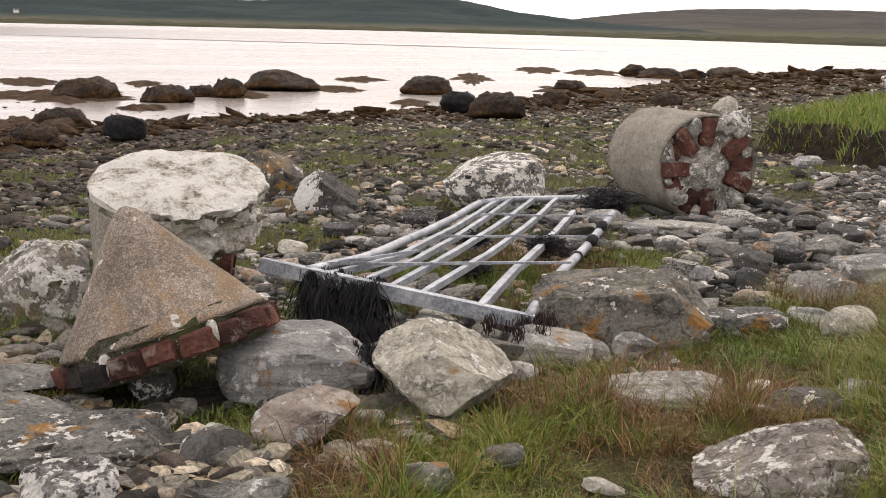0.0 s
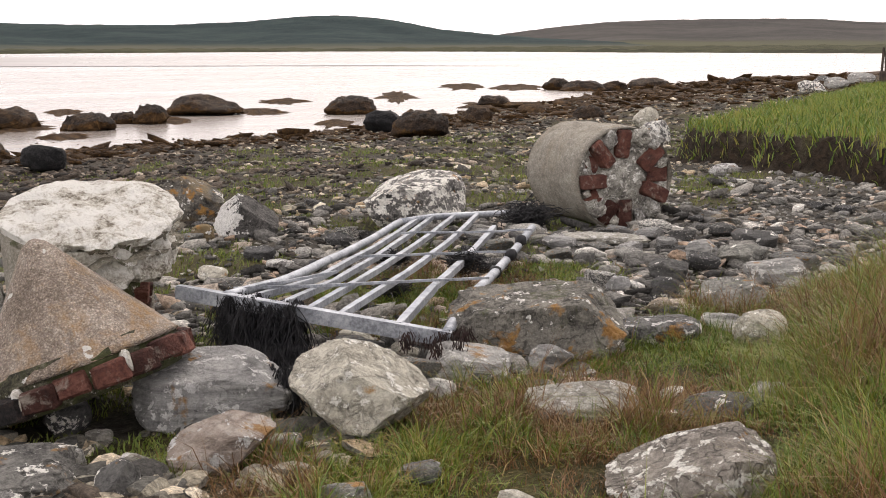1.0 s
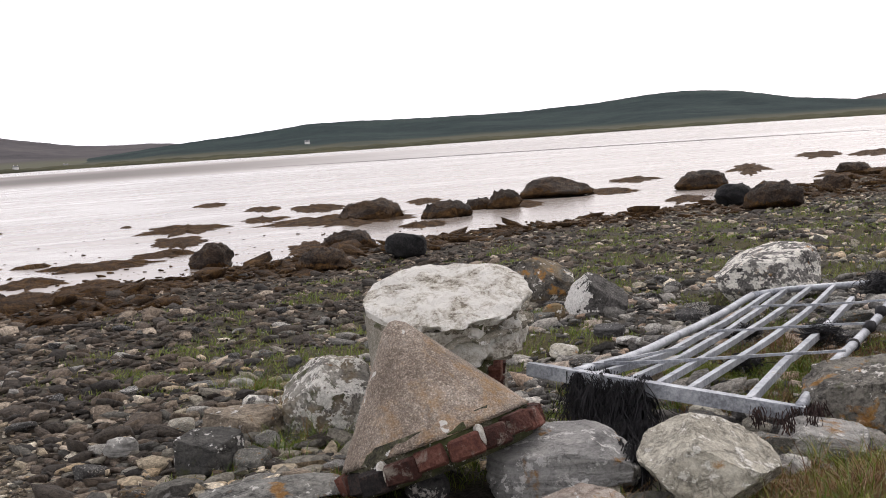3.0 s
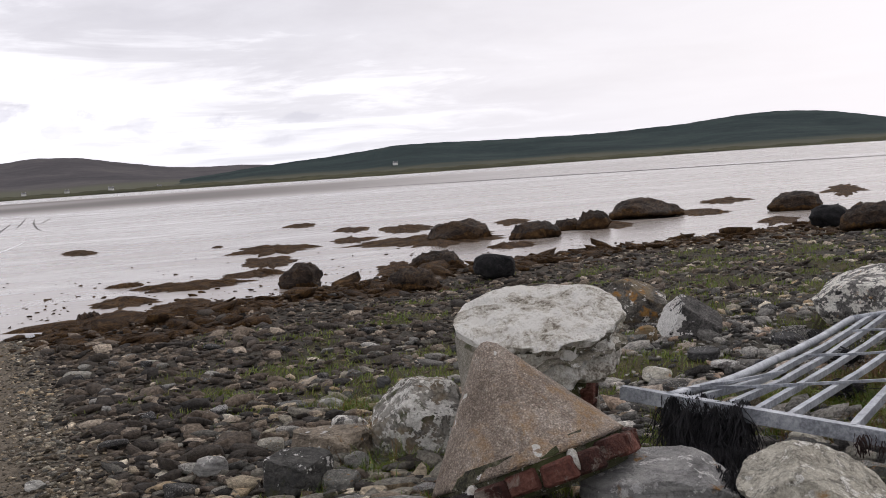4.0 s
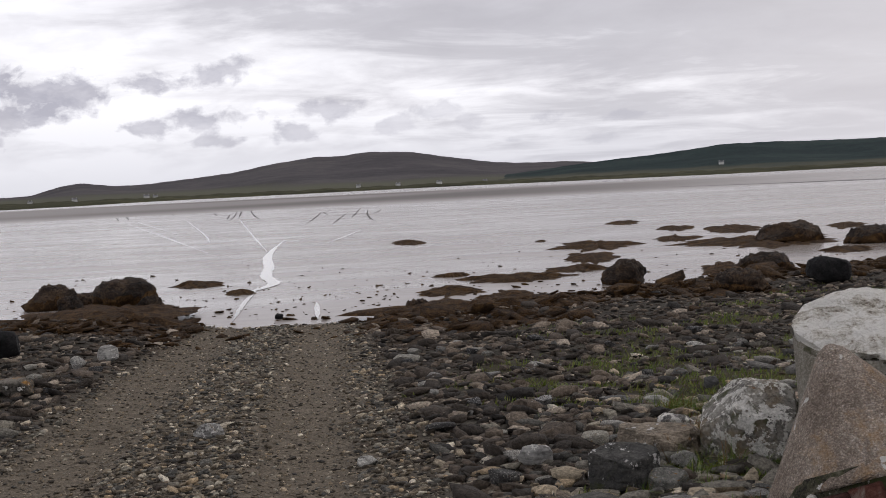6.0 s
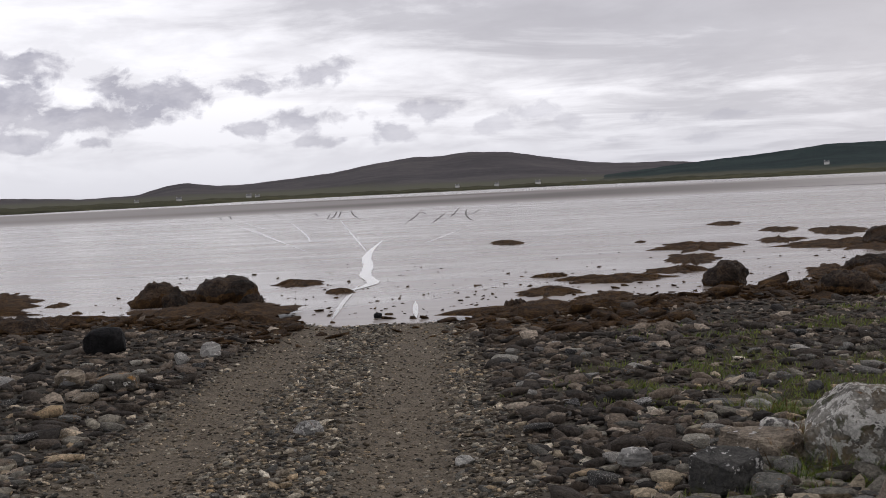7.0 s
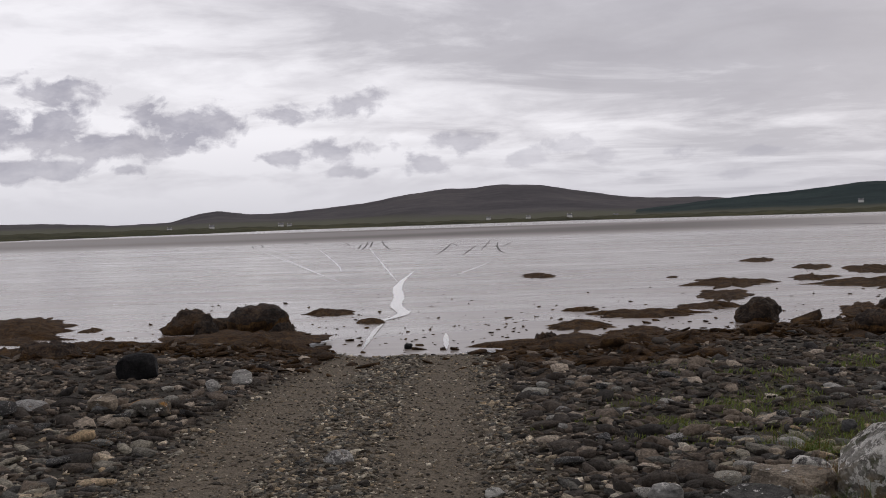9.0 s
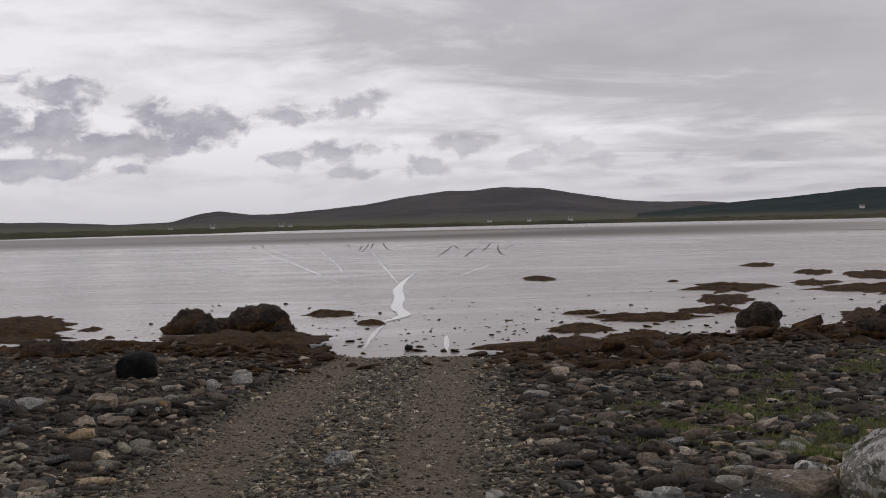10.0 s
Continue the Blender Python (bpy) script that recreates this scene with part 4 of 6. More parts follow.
TANGLES = [
    ("seaweed_tangle", (2.847, 4.674, 0.609), (0.10, 0.13, 0.04), 700, 0.36, 1, M_NET, "black weed and net hanging from the gate post", 0.0026),
    ("seaweed_tangle", (2.927, 4.544, 0.594), (0.10, 0.16, 0.04), 700, 0.42, 2, M_NET, "black weed and net hanging from the gate post", 0.0026),
    ("seaweed_tangle", (2.80, 4.30, 0.46), (0.12, 0.16, 0.04), 420, 0.26, 8, M_NET, "black weed heaped under the gate", 0.0028),
    ("seaweed_tangle", (3.331, 3.882, 0.506), (0.2, 0.16, 0.06), 380, 0.10, 3, M_RUSTNET, "brown dry weed caught round the gate corner", 0.0035),
    ("seaweed_tangle", (4.116, 5.245, 0.412), (0.13, 0.12, 0.08), 260, 0.00, 4, M_NET, "black clump of weed caught in the rails", 0.0035),
    ("seaweed_tangle", (4.741, 5.374, 0.478), (0.15, 0.15, 0.1), 300, 0.00, 5, M_NET, "black clump of weed caught in the rails", 0.0035),
    ("seaweed_tangle", (6.511, 6.714, 0.445), (0.3, 0.2, 0.12), 380, 0.00, 6, M_NET, "black weed wrapped round the far end of the gate", 0.0035),
    ("seaweed_tangle", (4.532, 5.757, 0.471), (0.12, 0.1, 0.05), 140, 0.00, 7, M_NET, "black clump of weed caught in the rails", 0.0035),
    ("seaweed_tangle", (2.431, 3.662, 0.491), (0.05, 0.1, 0.14), 420, 0.26, 9, M_NET, "black weed hanging between two boulders", 0.0035),
]
FENCE = (27.47, 16.60)
DARK_MARKS = [
    [(4.2, 97.5), (3.4, 80.6), (3.0, 67.2), (3.1, 62.3)],
    [(4.0, 106.8), (2.7, 81.8), (2.1, 71.2)],
    [(0.7, 98.9), (0.2, 78.7), (-0.4, 62.3)],
    [(0.7, 98.9), (1.0, 82.7)],
    [(2.5, 90.6), (1.5, 72.0), (0.9, 60.8)],
    [(-6.2, 130.0), (-4.6, 98.5), (-3.1, 77.1)],
    [(-7.3, 124.6), (-5.8, 96.0), (-5.2, 80.1)],
    [(-6.9, 107.9), (-5.6, 84.0)],
    [(-6.8, 123.6), (-5.0, 86.6)],
    [(-18.0, 119.2), (-14.8, 99.6)],
    [(-17.9, 125.1), (-14.2, 100.7)],
    [(-13.8, 127.2), (-11.9, 111.5)],
    [(-9.0, 117.8), (-7.2, 98.4)],
    [(5.2, 95.3), (3.8, 80.0)],
]
PALE_MARKS = [
    [(-15.2, 102.3), (-6.6, 55.8), (-3.0, 36.7)],
    [(-14.0, 100.6), (-5.3, 53.2)],
    [(-9.8, 98.1), (-4.3, 52.2), (-3.6, 44.6)],
    [(-5.0, 86.6), (-2.4, 50.4), (-1.3, 35.5)],
    [(-9.1, 70.4), (-4.6, 45.4)],
    [(0.2, 38.1), (1.3, 45.7), (2.0, 51.7)],
    [(-7.6, 29.0), (-5.8, 28.5), (-4.4, 28.4)],
    [(-1.1, 16.7), (-1.1, 19.2), (-1.0, 22.6)],
    [(-0.0, 16.3), (-0.0, 18.8)],
]
STREAM = [[(-1.0, 43.5), (-1.2, 36.5), (-1.2, 31.9), (-1.0, 28.3), (-1.0, 25.2), (-0.7, 23.1), (-1.0, 21.8), (-1.4, 21.0)]]
FAR_HOUSES = [(-10.28, 880, 1.5, 6, 0), (-7.24, 890, 1.5, 6, 4), (-6.86, 890, 1.4, 5, 9), (-12.11, 890, 1.3, 5, -25), (2.09, 950, 2.1, 5, -20), (5.72, 950, 1.8, 6, -19), (7.78, 900, 1.2, 5, 5), (18.24, 980, 6.1, 6, -7), (53.82, 1150, -6.0, 7, -25), (3.87, 940, 2.0, 5, 20)]

# ---- the fallen gate pillars ----
def ring(bm, r, z, n, wobble=0.0, seed=0):
    return [bm.verts.new(((r + wobble * noise.noise(Vector((math.cos(2 * math.pi * k / n) * 2, math.sin(2 * math.pi * k / n) * 2, z * 3 + seed)))) * math.cos(2 * math.pi * k / n),
                          (r + wobble * noise.noise(Vector((math.cos(2 * math.pi * k / n) * 2, math.sin(2 * math.pi * k / n) * 2, z * 3 + seed)))) * math.sin(2 * math.pi * k / n), z)) for k in range(n)]


def bridge(bm, a, b):
    n = len(a)
    for k in range(n):
        bm.faces.new((a[k], a[(k + 1) % n], b[(k + 1) % n], b[k]))


def brick_mesh(name, lx, ly, lz, seed):
    bm = bmesh.new()
    bmesh.ops.create_cube(bm, size=1.0)
    bmesh.ops.bevel(bm, geom=list(bm.edges), offset=0.1, segments=1, affect="EDGES")
    rng = random.Random(seed)
    for v in bm.verts:
        v.co = Vector((v.co.x * lx, v.co.y * ly, v.co.z * lz)) * (1 + rng.uniform(-0.085, 0.06))
    me = bpy.data.meshes.new(name)
    bm.to_mesh(me)
    bm.free()
    me.materials.append(M_BRICK)
    return me


def pillar_stump():
    """A standing length of round pillar: render skin, ragged mortar top, broken out on one side."""
    top = new("pillar_stump")
    R, H, n = 0.385, 0.93, 96
    bm = bmesh.new()
    rows = []
    for i in range(41):
        z = -0.05 + (H + 0.02) * i / 40
        rows.append(ring(bm, R, z, n, 0.012, 3))
    for a, b in zip(rows, rows[1:]):
        bridge(bm, a, b)
    # the side towards the gate has lost its skin and part of its core
    for v in bm.verts:
        a = math.degrees(math.atan2(v.co.y, v.co.x))
        lost = float(smooth(-140, -126, a)) * (1 - float(smooth(8, 22, a)))
        ledge = H - 0.24 + 0.07 * noise.noise(Vector((a / 22, 0.3, 4))) + 0.03 * noise.noise(Vector((a / 7, 1.3, 4)))
        deep = 0.035 + 0.15 * float(1 - smooth(ledge - 0.03, ledge + 0.02, v.co.z))
        deep += 0.05 * noise.noise(Vector((v.co.x * 6, v.co.y * 6, v.co.z * 8))) + 0.03 * noise.noise(Vector((v.co.x * 17, v.co.y * 17, v.co.z * 17)))
        k = 1 - lost * deep / R
        v.co.x *= k
        v.co.y *= k
    skin = part("render_skin", bm, M_RENDER, top, "rough-cast grey render", True)
    skin.data.materials.append(M_MORTAR)
    skin.data.materials.append(M_MOSSY_SHADE)
    skin.data.set_sharp_from_angle(angle=radians(45))
    # below the ledge the hollow's shade is painted with the dark mossy material
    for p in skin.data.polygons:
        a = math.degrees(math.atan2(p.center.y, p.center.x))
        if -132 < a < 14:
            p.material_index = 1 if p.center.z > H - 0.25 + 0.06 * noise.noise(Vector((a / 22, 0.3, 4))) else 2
    # broken top: curled ridges of mortar, and a ragged overhanging ledge where the skin is lost
    bm = bmesh.new()
    rows, n = [], 192
    lost = []
    for k in range(n):
        a = (360 * k / n + 180) % 360 - 180
        lost.append(float(smooth(-150, -132, a)) * (1 - float(smooth(10, 24, a))))
    for drop, rad in ((0.2, 0.66), (0.172, 0.72), (0.166, 0.93), (0.155, 0.99), (0.14, 0.985), (0.128, 0.86), (0.1, 0.9), (0.075, 0.89), (0.052, 0.95), (0.028, 0.98), (0.012, 1.0)):
        vs = []
        for k in range(n):
            a = 2 * math.pi * k / n
            c, si = math.cos(a), math.sin(a)
            wide = 0.75 + 0.55 * noise.noise(Vector((c * 2.3, si * 2.3, 5)))
            rr = R * (rad + lost[k] * (0.1 * noise.noise(Vector((c * 5, si * 5, drop * 16))) + 0.07 * noise.noise(Vector((c * 15, si * 15, drop * 30)))))
            rr = R * 0.992 + (rr - R * 0.992) * lost[k]
            z = H - 0.004 - drop * max(lost[k] * wide, 0.25) + 0.012 * noise.noise(Vector((c * 9, si * 9, drop * 9))) * lost[k]
            vs.append(bm.verts.new((c * rr, si * rr, z)))
        rows.append(vs)
    for i in range(31):
        q = 1 - i / 30
        vs = []
        for k in range(n):
            a = 2 * math.pi * k / n
            c, si = math.cos(a), math.sin(a)
            rr = R * q * (1.008 + 0.018 * noise.noise(Vector((c * 4, si * 4, 6))) * q)
            x, y = c * rr, si * rr
            bend = 0.09 * noise.noise(Vector((x * 5, y * 5, 11)))
            ridge = 1 - 2.2 * abs(noise.noise(Vector(((x + bend) * 5.5, (y - bend) * 10, 5))))
            z = H + 0.014 + 0.012 * noise.noise(Vector((x * 4, y * 4, 2))) + (0.022 * ridge + 0.010 * noise.noise(Vector((x * 26, y * 26, 8)))) * (1 - 0.7 * q ** 6) - 0.012 * q ** 12
            vs.append(bm.verts.new((x, y, z)))
        rows.append(vs)
    for a, b in zip(rows, rows[1:]):
        bridge(bm, a, b)
    bmesh.ops.remove_doubles(bm, verts=bm.verts, dist=0.0004)
    ledge = part("broken_top", bm, M_MORTAR, top, "pale broken mortar top", True)
    ledge.data.set_sharp_from_angle(angle=radians(50))
    ledge.data.materials.append(M_LEDGE)
    ledge.data.materials.append(M_MOSSY_SHADE)
    # deepest faces get the dark mossy colour as painted shade under the overhang
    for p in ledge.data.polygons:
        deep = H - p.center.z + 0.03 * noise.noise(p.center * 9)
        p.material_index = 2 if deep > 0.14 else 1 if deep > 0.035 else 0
    rng = random.Random(5)
    meshes = [brick_mesh("brick", 0.11, 0.2, 0.07, s) for s in range(3)]
    for a, z in ((-6, 0.76), (-30, 0.56), (-62, 0.5), (6, 0.52), (-14, 0.3), (-50, 0.26), (-84, 0.4)):
        ob = new("brick", meshes[rng.randrange(3)])
        ob.parent = top
        t = radians(a)
        ob.matrix_local = pose(math.cos(t) * (R - (0.09 if z > 0.7 else 0.2)), math.sin(t) * (R - (0.09 if z > 0.7 else 0.2)), z, rng.uniform(-6, 6), rng.uniform(-6, 6), a)
    return tagged(top, "standing stump of a round rendered pillar with a broken pale top", "pillar")


def cone_cap():
    """The conical cap of a pillar, lying tilted: render over a course of bricks, hollow dark below."""
    top = new("fallen_capstone")
    R, H, n = 0.385, 0.48, 96
    bm = bmesh.new()
    rows = []
    for i in range(25):
        q = i / 24
        r = 0.03 + (R - 0.03) * (1 - q) if i < 24 else 0.012
        vs = []
        for k in range(n):
            a = 2 * math.pi * k / n
            rr = r * (1 + 0.012 * noise.noise(Vector((math.cos(a) * 4, math.sin(a) * 4, q * 6))))
            lift = 0.0
            if i == 0:
                lift = 0.035 + 0.035 * noise.noise(Vector((math.cos(a) * 3.5, math.sin(a) * 3.5, 3.0))) + 0.02 * noise.noise(Vector((math.cos(a) * 11, math.sin(a) * 11, 3.0)))
                lift += 0.085 * math.exp(-((math.degrees(a) - 226) / 20) ** 2)
                rr = (R - 0.0) * (1 - lift / H)
            vs.append(bm.verts.new((math.cos(a) * rr, math.sin(a) * rr, 0.02 + H * q * (1 if i else 0) + lift)))
        rows.append(vs)
    for a, b in zip(rows, rows[1:]):
        bridge(bm, a, b)
    bm.faces.new(rows[-1])
    part("cone", bm, M_CAP, top, "rough-cast cone spotted with orange and white lichen", True)
    # mortar bed behind the bricks and the underside, shade painted in by dark mossy colour
    bm = bmesh.new()
    a, b, c, d = ring(bm, R * 0.86, 0.09, 48, 0.01), ring(bm, R * 0.93, 0.045, 48, 0.02, 2), ring(bm, R * 0.9, -0.07, 48, 0.02, 5), ring(bm, R * 0.5, -0.02, 48, 0.04, 7)
    bridge(bm, b, a), bridge(bm, c, b), bridge(bm, d, c)
    bm.faces.new(list(reversed(d)))
    part("mortar_bed", bm, M_MOSSY_SHADE, top, "mossy lime mortar bed coloured dark as shade under the cone", True)
    rng = random.Random(11)
    meshes = [brick_mesh("brick", 0.2, 0.122, 0.078, 20 + s) for s in range(5)]
    count = 19
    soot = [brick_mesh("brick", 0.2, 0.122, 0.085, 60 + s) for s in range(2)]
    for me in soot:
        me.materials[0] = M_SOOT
    for k in range(count):
        t = 2 * math.pi * (k + 0.15 * rng.uniform(-1, 1)) / count
        ob = new("brick", meshes[rng.randrange(5)])
        ob.parent = top
        rr = R - 0.098 + rng.uniform(-0.02, 0.018)
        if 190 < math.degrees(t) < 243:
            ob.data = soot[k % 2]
        ob.matrix_local = pose(math.cos(t) * rr, math.sin(t) * rr, -0.01 + rng.uniform(-0.006, 0.006), rng.uniform(-4, 4), rng.uniform(-4, 4), math.degrees(t) + rng.uniform(-5, 5))
    for k in range(7):
        t = radians(200 + 9 * k)
        ob = new("brick", meshes[rng.randrange(5)])
        ob.parent = top
        ob.matrix_local = pose(math.cos(t) * (R - 0.185), math.sin(t) * (R - 0.185), 0.07, rng.uniform(-4, 4), rng.uniform(-4, 4), math.degrees(t))
    # pale mortar plugs between bricks
    for k in (3, 5, 8, 12, 15):
        t = 2 * math.pi * (k + 0.5) / count
        v, f = rock_shape(500 + k, 0.07, 0.035, 0.09, 2, 5)
        ob = mesh_object("mortar_plug", v, f, M_MORTAR)
        ob.parent = top
        ob.matrix_local = pose(math.cos(t) * (R - 0.022), math.sin(t) * (R - 0.022), -0.045, 0, 0, math.degrees(t))
    return tagged(top, "conical rendered capstone over red bricks, leaning on a boulder", "capstone")


def drum():
    """A length of round pillar lying on its side; its end shows bricks set like spokes round a rubble core."""
    top = new("pillar_drum")
    R, Ln, n = 0.395, 0.98, 80
    bm = bmesh.new()
    rows = []
    for i in range(13):
        rows.append(ring(bm, R * (1 - 0.03 * (i == 12)), -Ln / 2 + Ln * i / 12, n, 0.012, 4))
    for a, b in zip(rows, rows[1:]):
        bridge(bm, a, b)
    back = ring(bm, R * 0.8, -Ln / 2 + 0.03, n, 0.02)
    bridge(bm, back, rows[0])
    bm.faces.new(list(reversed(back)))
    lip = ring(bm, R * 0.95, Ln / 2 - 0.06, n, 0.02, 8)
    bridge(bm, rows[-1], lip)
    part("render_skin", bm, M_RENDER, top, "rough-cast grey render", True)
    bm = bmesh.new()
    rows = []
    for i in range(13):
        q = 1 - i / 12
        vs = []
        for k in range(64):
            a = 2 * math.pi * k / 64
            r = R * 0.985 * q
            x, y = math.cos(a) * r, math.sin(a) * r
            vs.append(bm.verts.new((x, y, Ln / 2 - 0.05 + 0.05 * noise.noise(Vector((x * 7, y * 7, 1))) + 0.03 * noise.noise(Vector((x * 19, y * 19, 4))) + 0.045 * float(1 - smooth(0.3, 0.5, q)))))
        rows.append(vs)
    for a, b in zip(rows, rows[1:]):
        bridge(bm, a, b)
    bmesh.ops.remove_doubles(bm, verts=bm.verts, dist=0.0005)
    part("rubble_core", bm, M_CORE, top, "pale rubble and mortar core", True)
    rng = random.Random(21)
    meshes = [brick_mesh("brick", 0.215, 0.108, 0.1, 40 + s) for s in range(5)]
    for a, deep, ln in ((4, -0.02, 0.8), (36, 0.025, 1), (94, 0.02, 1), (136, 0.035, 1), (158, -0.03, 0.7), (184, 0.03, 1), (212, -0.03, 0.7), (243, 0.0, 0.85), (270, 0.02, 1), (336, 0.03, 1)):
        ob = new("brick", meshes[rng.randrange(5)])
        ob.parent = top
        t = radians(a)
        rr = R - 0.02 - 0.1075 * ln
        ob.matrix_local = pose(math.cos(t) * rr, math.sin(t) * rr, Ln / 2 - 0.06 + deep, rng.uniform(-10, 10), rng.uniform(-10, 10), a + rng.uniform(-10, 10)) @ Matrix.Diagonal((ln, 1, 1, 1))
    for k, (a, r, s) in enumerate(((75, 0.82, 0.13), (114, 0.8, 0.14), (312, 0.78, 0.16), (228, 0.8, 0.12), (292, 0.8, 0.12), (64, 0.86, 0.15), (50, 0.93, 0.14), (198, 0.82, 0.09), (20, 0.85, 0.1), (255, 0.84, 0.1), (170, 0.8, 0.08))):
        v, f = rock_shape(600 + k, s, s * 0.8, s * 0.9, 4, 12, 0.12, 0.55)
        ob = mesh_object("rubble_lump", v, f, M_CORE)
        ob.parent = top
        t = radians(a)
        ob.matrix_local = pose(math.cos(t) * R * r, math.sin(t) * R * r, Ln / 2 - 0.08, 0, 0, a)
    return tagged(top, "fallen round pillar drum lying on its side, brick spokes showing", "pillar")


stump = pillar_stump()
stump.matrix_world = Matrix.Translation(STUMP) @ Vector((0, 0, 1)).rotation_difference(Vector(STUMP_UP)).to_matrix().to_4x4()
cap = cone_cap()
cap_z = Vector(CAP_UP).normalized()
cap_x = Vector(CAP_AWAY).cross(cap_z).normalized()
cap.matrix_world = Matrix.Translation(CAP_AT) @ Matrix((cap_x, cap_z.cross(cap_x), cap_z)).transposed().to_4x4()
fallen = drum()
fallen.matrix_world = Matrix.Translation(DRUM_AT) @ Vector(DRUM_WAY).normalized().to_track_quat("Z", "Y").to_matrix().to_4x4()


# ---- the steel gate ----
def bar_bm(points, wide, thick, sides=4, spin=0.0):
    """A bar along a bent line: a box section, or round with more sides."""
    bm = bmesh.new()
    pts = [Vector(p) for p in points]
    rings = []
    for i, p in enumerate(pts):
        way = (pts[min(i + 1, len(pts) - 1)] - pts[max(i - 1, 0)]).normalized()
        side = way.cross(Vector((0, 0, 1))).normalized()
        upw = side.cross(way).normalized()
        if sides == 4:
            corners = [(-1, -1), (1, -1), (1, 1), (-1, 1)]
        else:
            corners = [(math.cos(2 * math.pi * k / sides), math.sin(2 * math.pi * k / sides)) for k in range(sides)]
        rings.append([bm.verts.new(p + side * (cx * wide / 2) + upw * (cy * thick / 2)) for cx, cy in corners])
    for a, b in zip(rings, rings[1:]):
        bridge(bm, a, b)
    bm.faces.new(list(reversed(rings[0])))
    bm.faces.new(rings[-1])
    if sides == 4:
        long_edges = [e for e in bm.edges if abs((e.verts[0].co - e.verts[1].co).length) > max(wide, thick) * 1.05]
        bmesh.ops.bevel(bm, geom=long_edges, offset=min(wide, thick) * 0.14, segments=2, affect="EDGES")
    bmesh.ops.recalc_face_normals(bm, faces=bm.faces)
    return bm


def bent(a, b, k, seed, sag=0.02):
    """Points from a over k to b, with a little sag."""
    a, b, k = Vector(a), Vector(b), Vector(k)
    out = []
    for i in range(9):
        q = i / 8
        p = a.lerp(k, q)
        out.append(p)
    for i in range(1, 17):
        q = i / 16
        p = k.lerp(b, q)
        p.z -= sag * math.sin(math.pi * q) + 0.006 * noise.noise(Vector((q * 5, seed, 0)))
        out.append(p)
    return out


def steel_gate():
    top = new("steel_gate")
    part("end_post", bar_bm([Vector(GATE_P1).lerp(Vector(GATE_P2), q / 6) for q in range(7)], 0.045, 0.062), M_STEEL, top, "box-section end post")
    far = [Vector(p) for p in GATE_FAR]
    part("far_post", bar_bm(far, 0.05, 0.05, 12), M_STEEL, top, "round far end post", True)
    rails = []
    for k, (a, b, c, wide, sides) in enumerate(GATE_BARS):
        rails.append(part("rail", bar_bm(bent(a, c, b, k, 0.02), wide, wide, sides), M_STEEL, top, "round outer rail" if sides > 4 else "", sides > 4))
    for pts in GATE_STAYS:
        part("stay", bar_bm([Vector(pts[0]).lerp(Vector(pts[1]), q / 8) + Vector((0, 0, 0.012 * noise.noise(Vector((q * 0.6, pts[0][0], 0))))) for q in range(9)], 0.01, 0.013), M_STEEL, top, "thin cross stay")
    for pos, rail in zip(GATE_CLAMPS, (rails[6], rails[6], rails[6], rails[0])):
        bm = bmesh.new()
        bmesh.ops.create_cone(bm, cap_ends=True, segments=14, radius1=0.034, radius2=0.034, depth=0.03)
        bmesh.ops.rotate(bm, verts=bm.verts, matrix=Matrix.Rotation(radians(90), 3, "X"))
        bmesh.ops.translate(bm, verts=bm.verts, vec=Vector(pos))
        part("clamp", bm, M_NET, rail, "dark rope lashing", True)
    return tagged(top, "bent galvanised steel field gate lying on the stones", "gate")


def tangle(name, centre, size, count, hang, seed, material, label, thick=0.0045):
    """A clump of many thin strands of black weed and net."""
    rng = random.Random(seed)
    verts, tris = [], []
    locks = [(rng.gauss(0, 0.45) * size[0], rng.gauss(0, 0.45) * size[1], rng.uniform(0.35, 1.0), rng.uniform(-0.25, 0.25)) for _ in range(11)]
    for _ in range(count):
        lx, ly, long, drift = locks[rng.randrange(11)] if hang and rng.random() < 0.8 else (rng.gauss(0, 0.4) * size[0], rng.gauss(0, 0.4) * size[1], rng.uniform(0.2, 0.8), 0)
        p = Vector((lx + rng.gauss(0, 0.09) * size[0], ly + rng.gauss(0, 0.09) * size[1], rng.uniform(-0.2, 0.6) * size[2]))
        way = Vector((rng.uniform(-0.7, 0.7) + drift, rng.uniform(-0.7, 0.7) - 0.4 * drift, -1.4 if hang else rng.uniform(-0.6, 0.6))).normalized()
        steps = rng.randrange(7, 12)
        step = (hang * long * rng.uniform(0.6, 1.15) if hang else 0.8 * (size[0] + size[1]) * rng.uniform(0.5, 1.1)) / steps
        base = len(verts)
        w = thick * rng.uniform(0.35, 1.0)
        for s in range(steps + 1):
            side = way.cross(Vector((0.2, 0.3, 1))).normalized() * w
            upw = side.cross(way).normalized() * w
            verts += [p + side, p - side * 0.5 + upw, p - side * 0.5 - upw]
            if hang:
                way = (way + Vector((rng.gauss(0, 0.36), rng.gauss(0, 0.36), rng.gauss(0, 0.2) - 0.45))).normalized()
            else:
                way = (way + Vector((rng.gauss(0, 0.7), rng.gauss(0, 0.7), rng.gauss(0, 0.5))) - p * (1.5 / size[0])).normalized()
            p = p + way * step
        for s in range(steps):
            for k in range(3):
                a, b = base + 3 * s + k, base + 3 * s + (k + 1) % 3
                tris += [(a, b, b + 3), (a, b + 3, a + 3)]
    ob = bulk_mesh(name, [tuple(v) for v in verts], tris, material)
    ob.matrix_world = pose(*centre)
    return tagged(ob, label, "seaweed", kind="stuff")


steel_gate()
for args in TANGLES:
    tangle(*args)

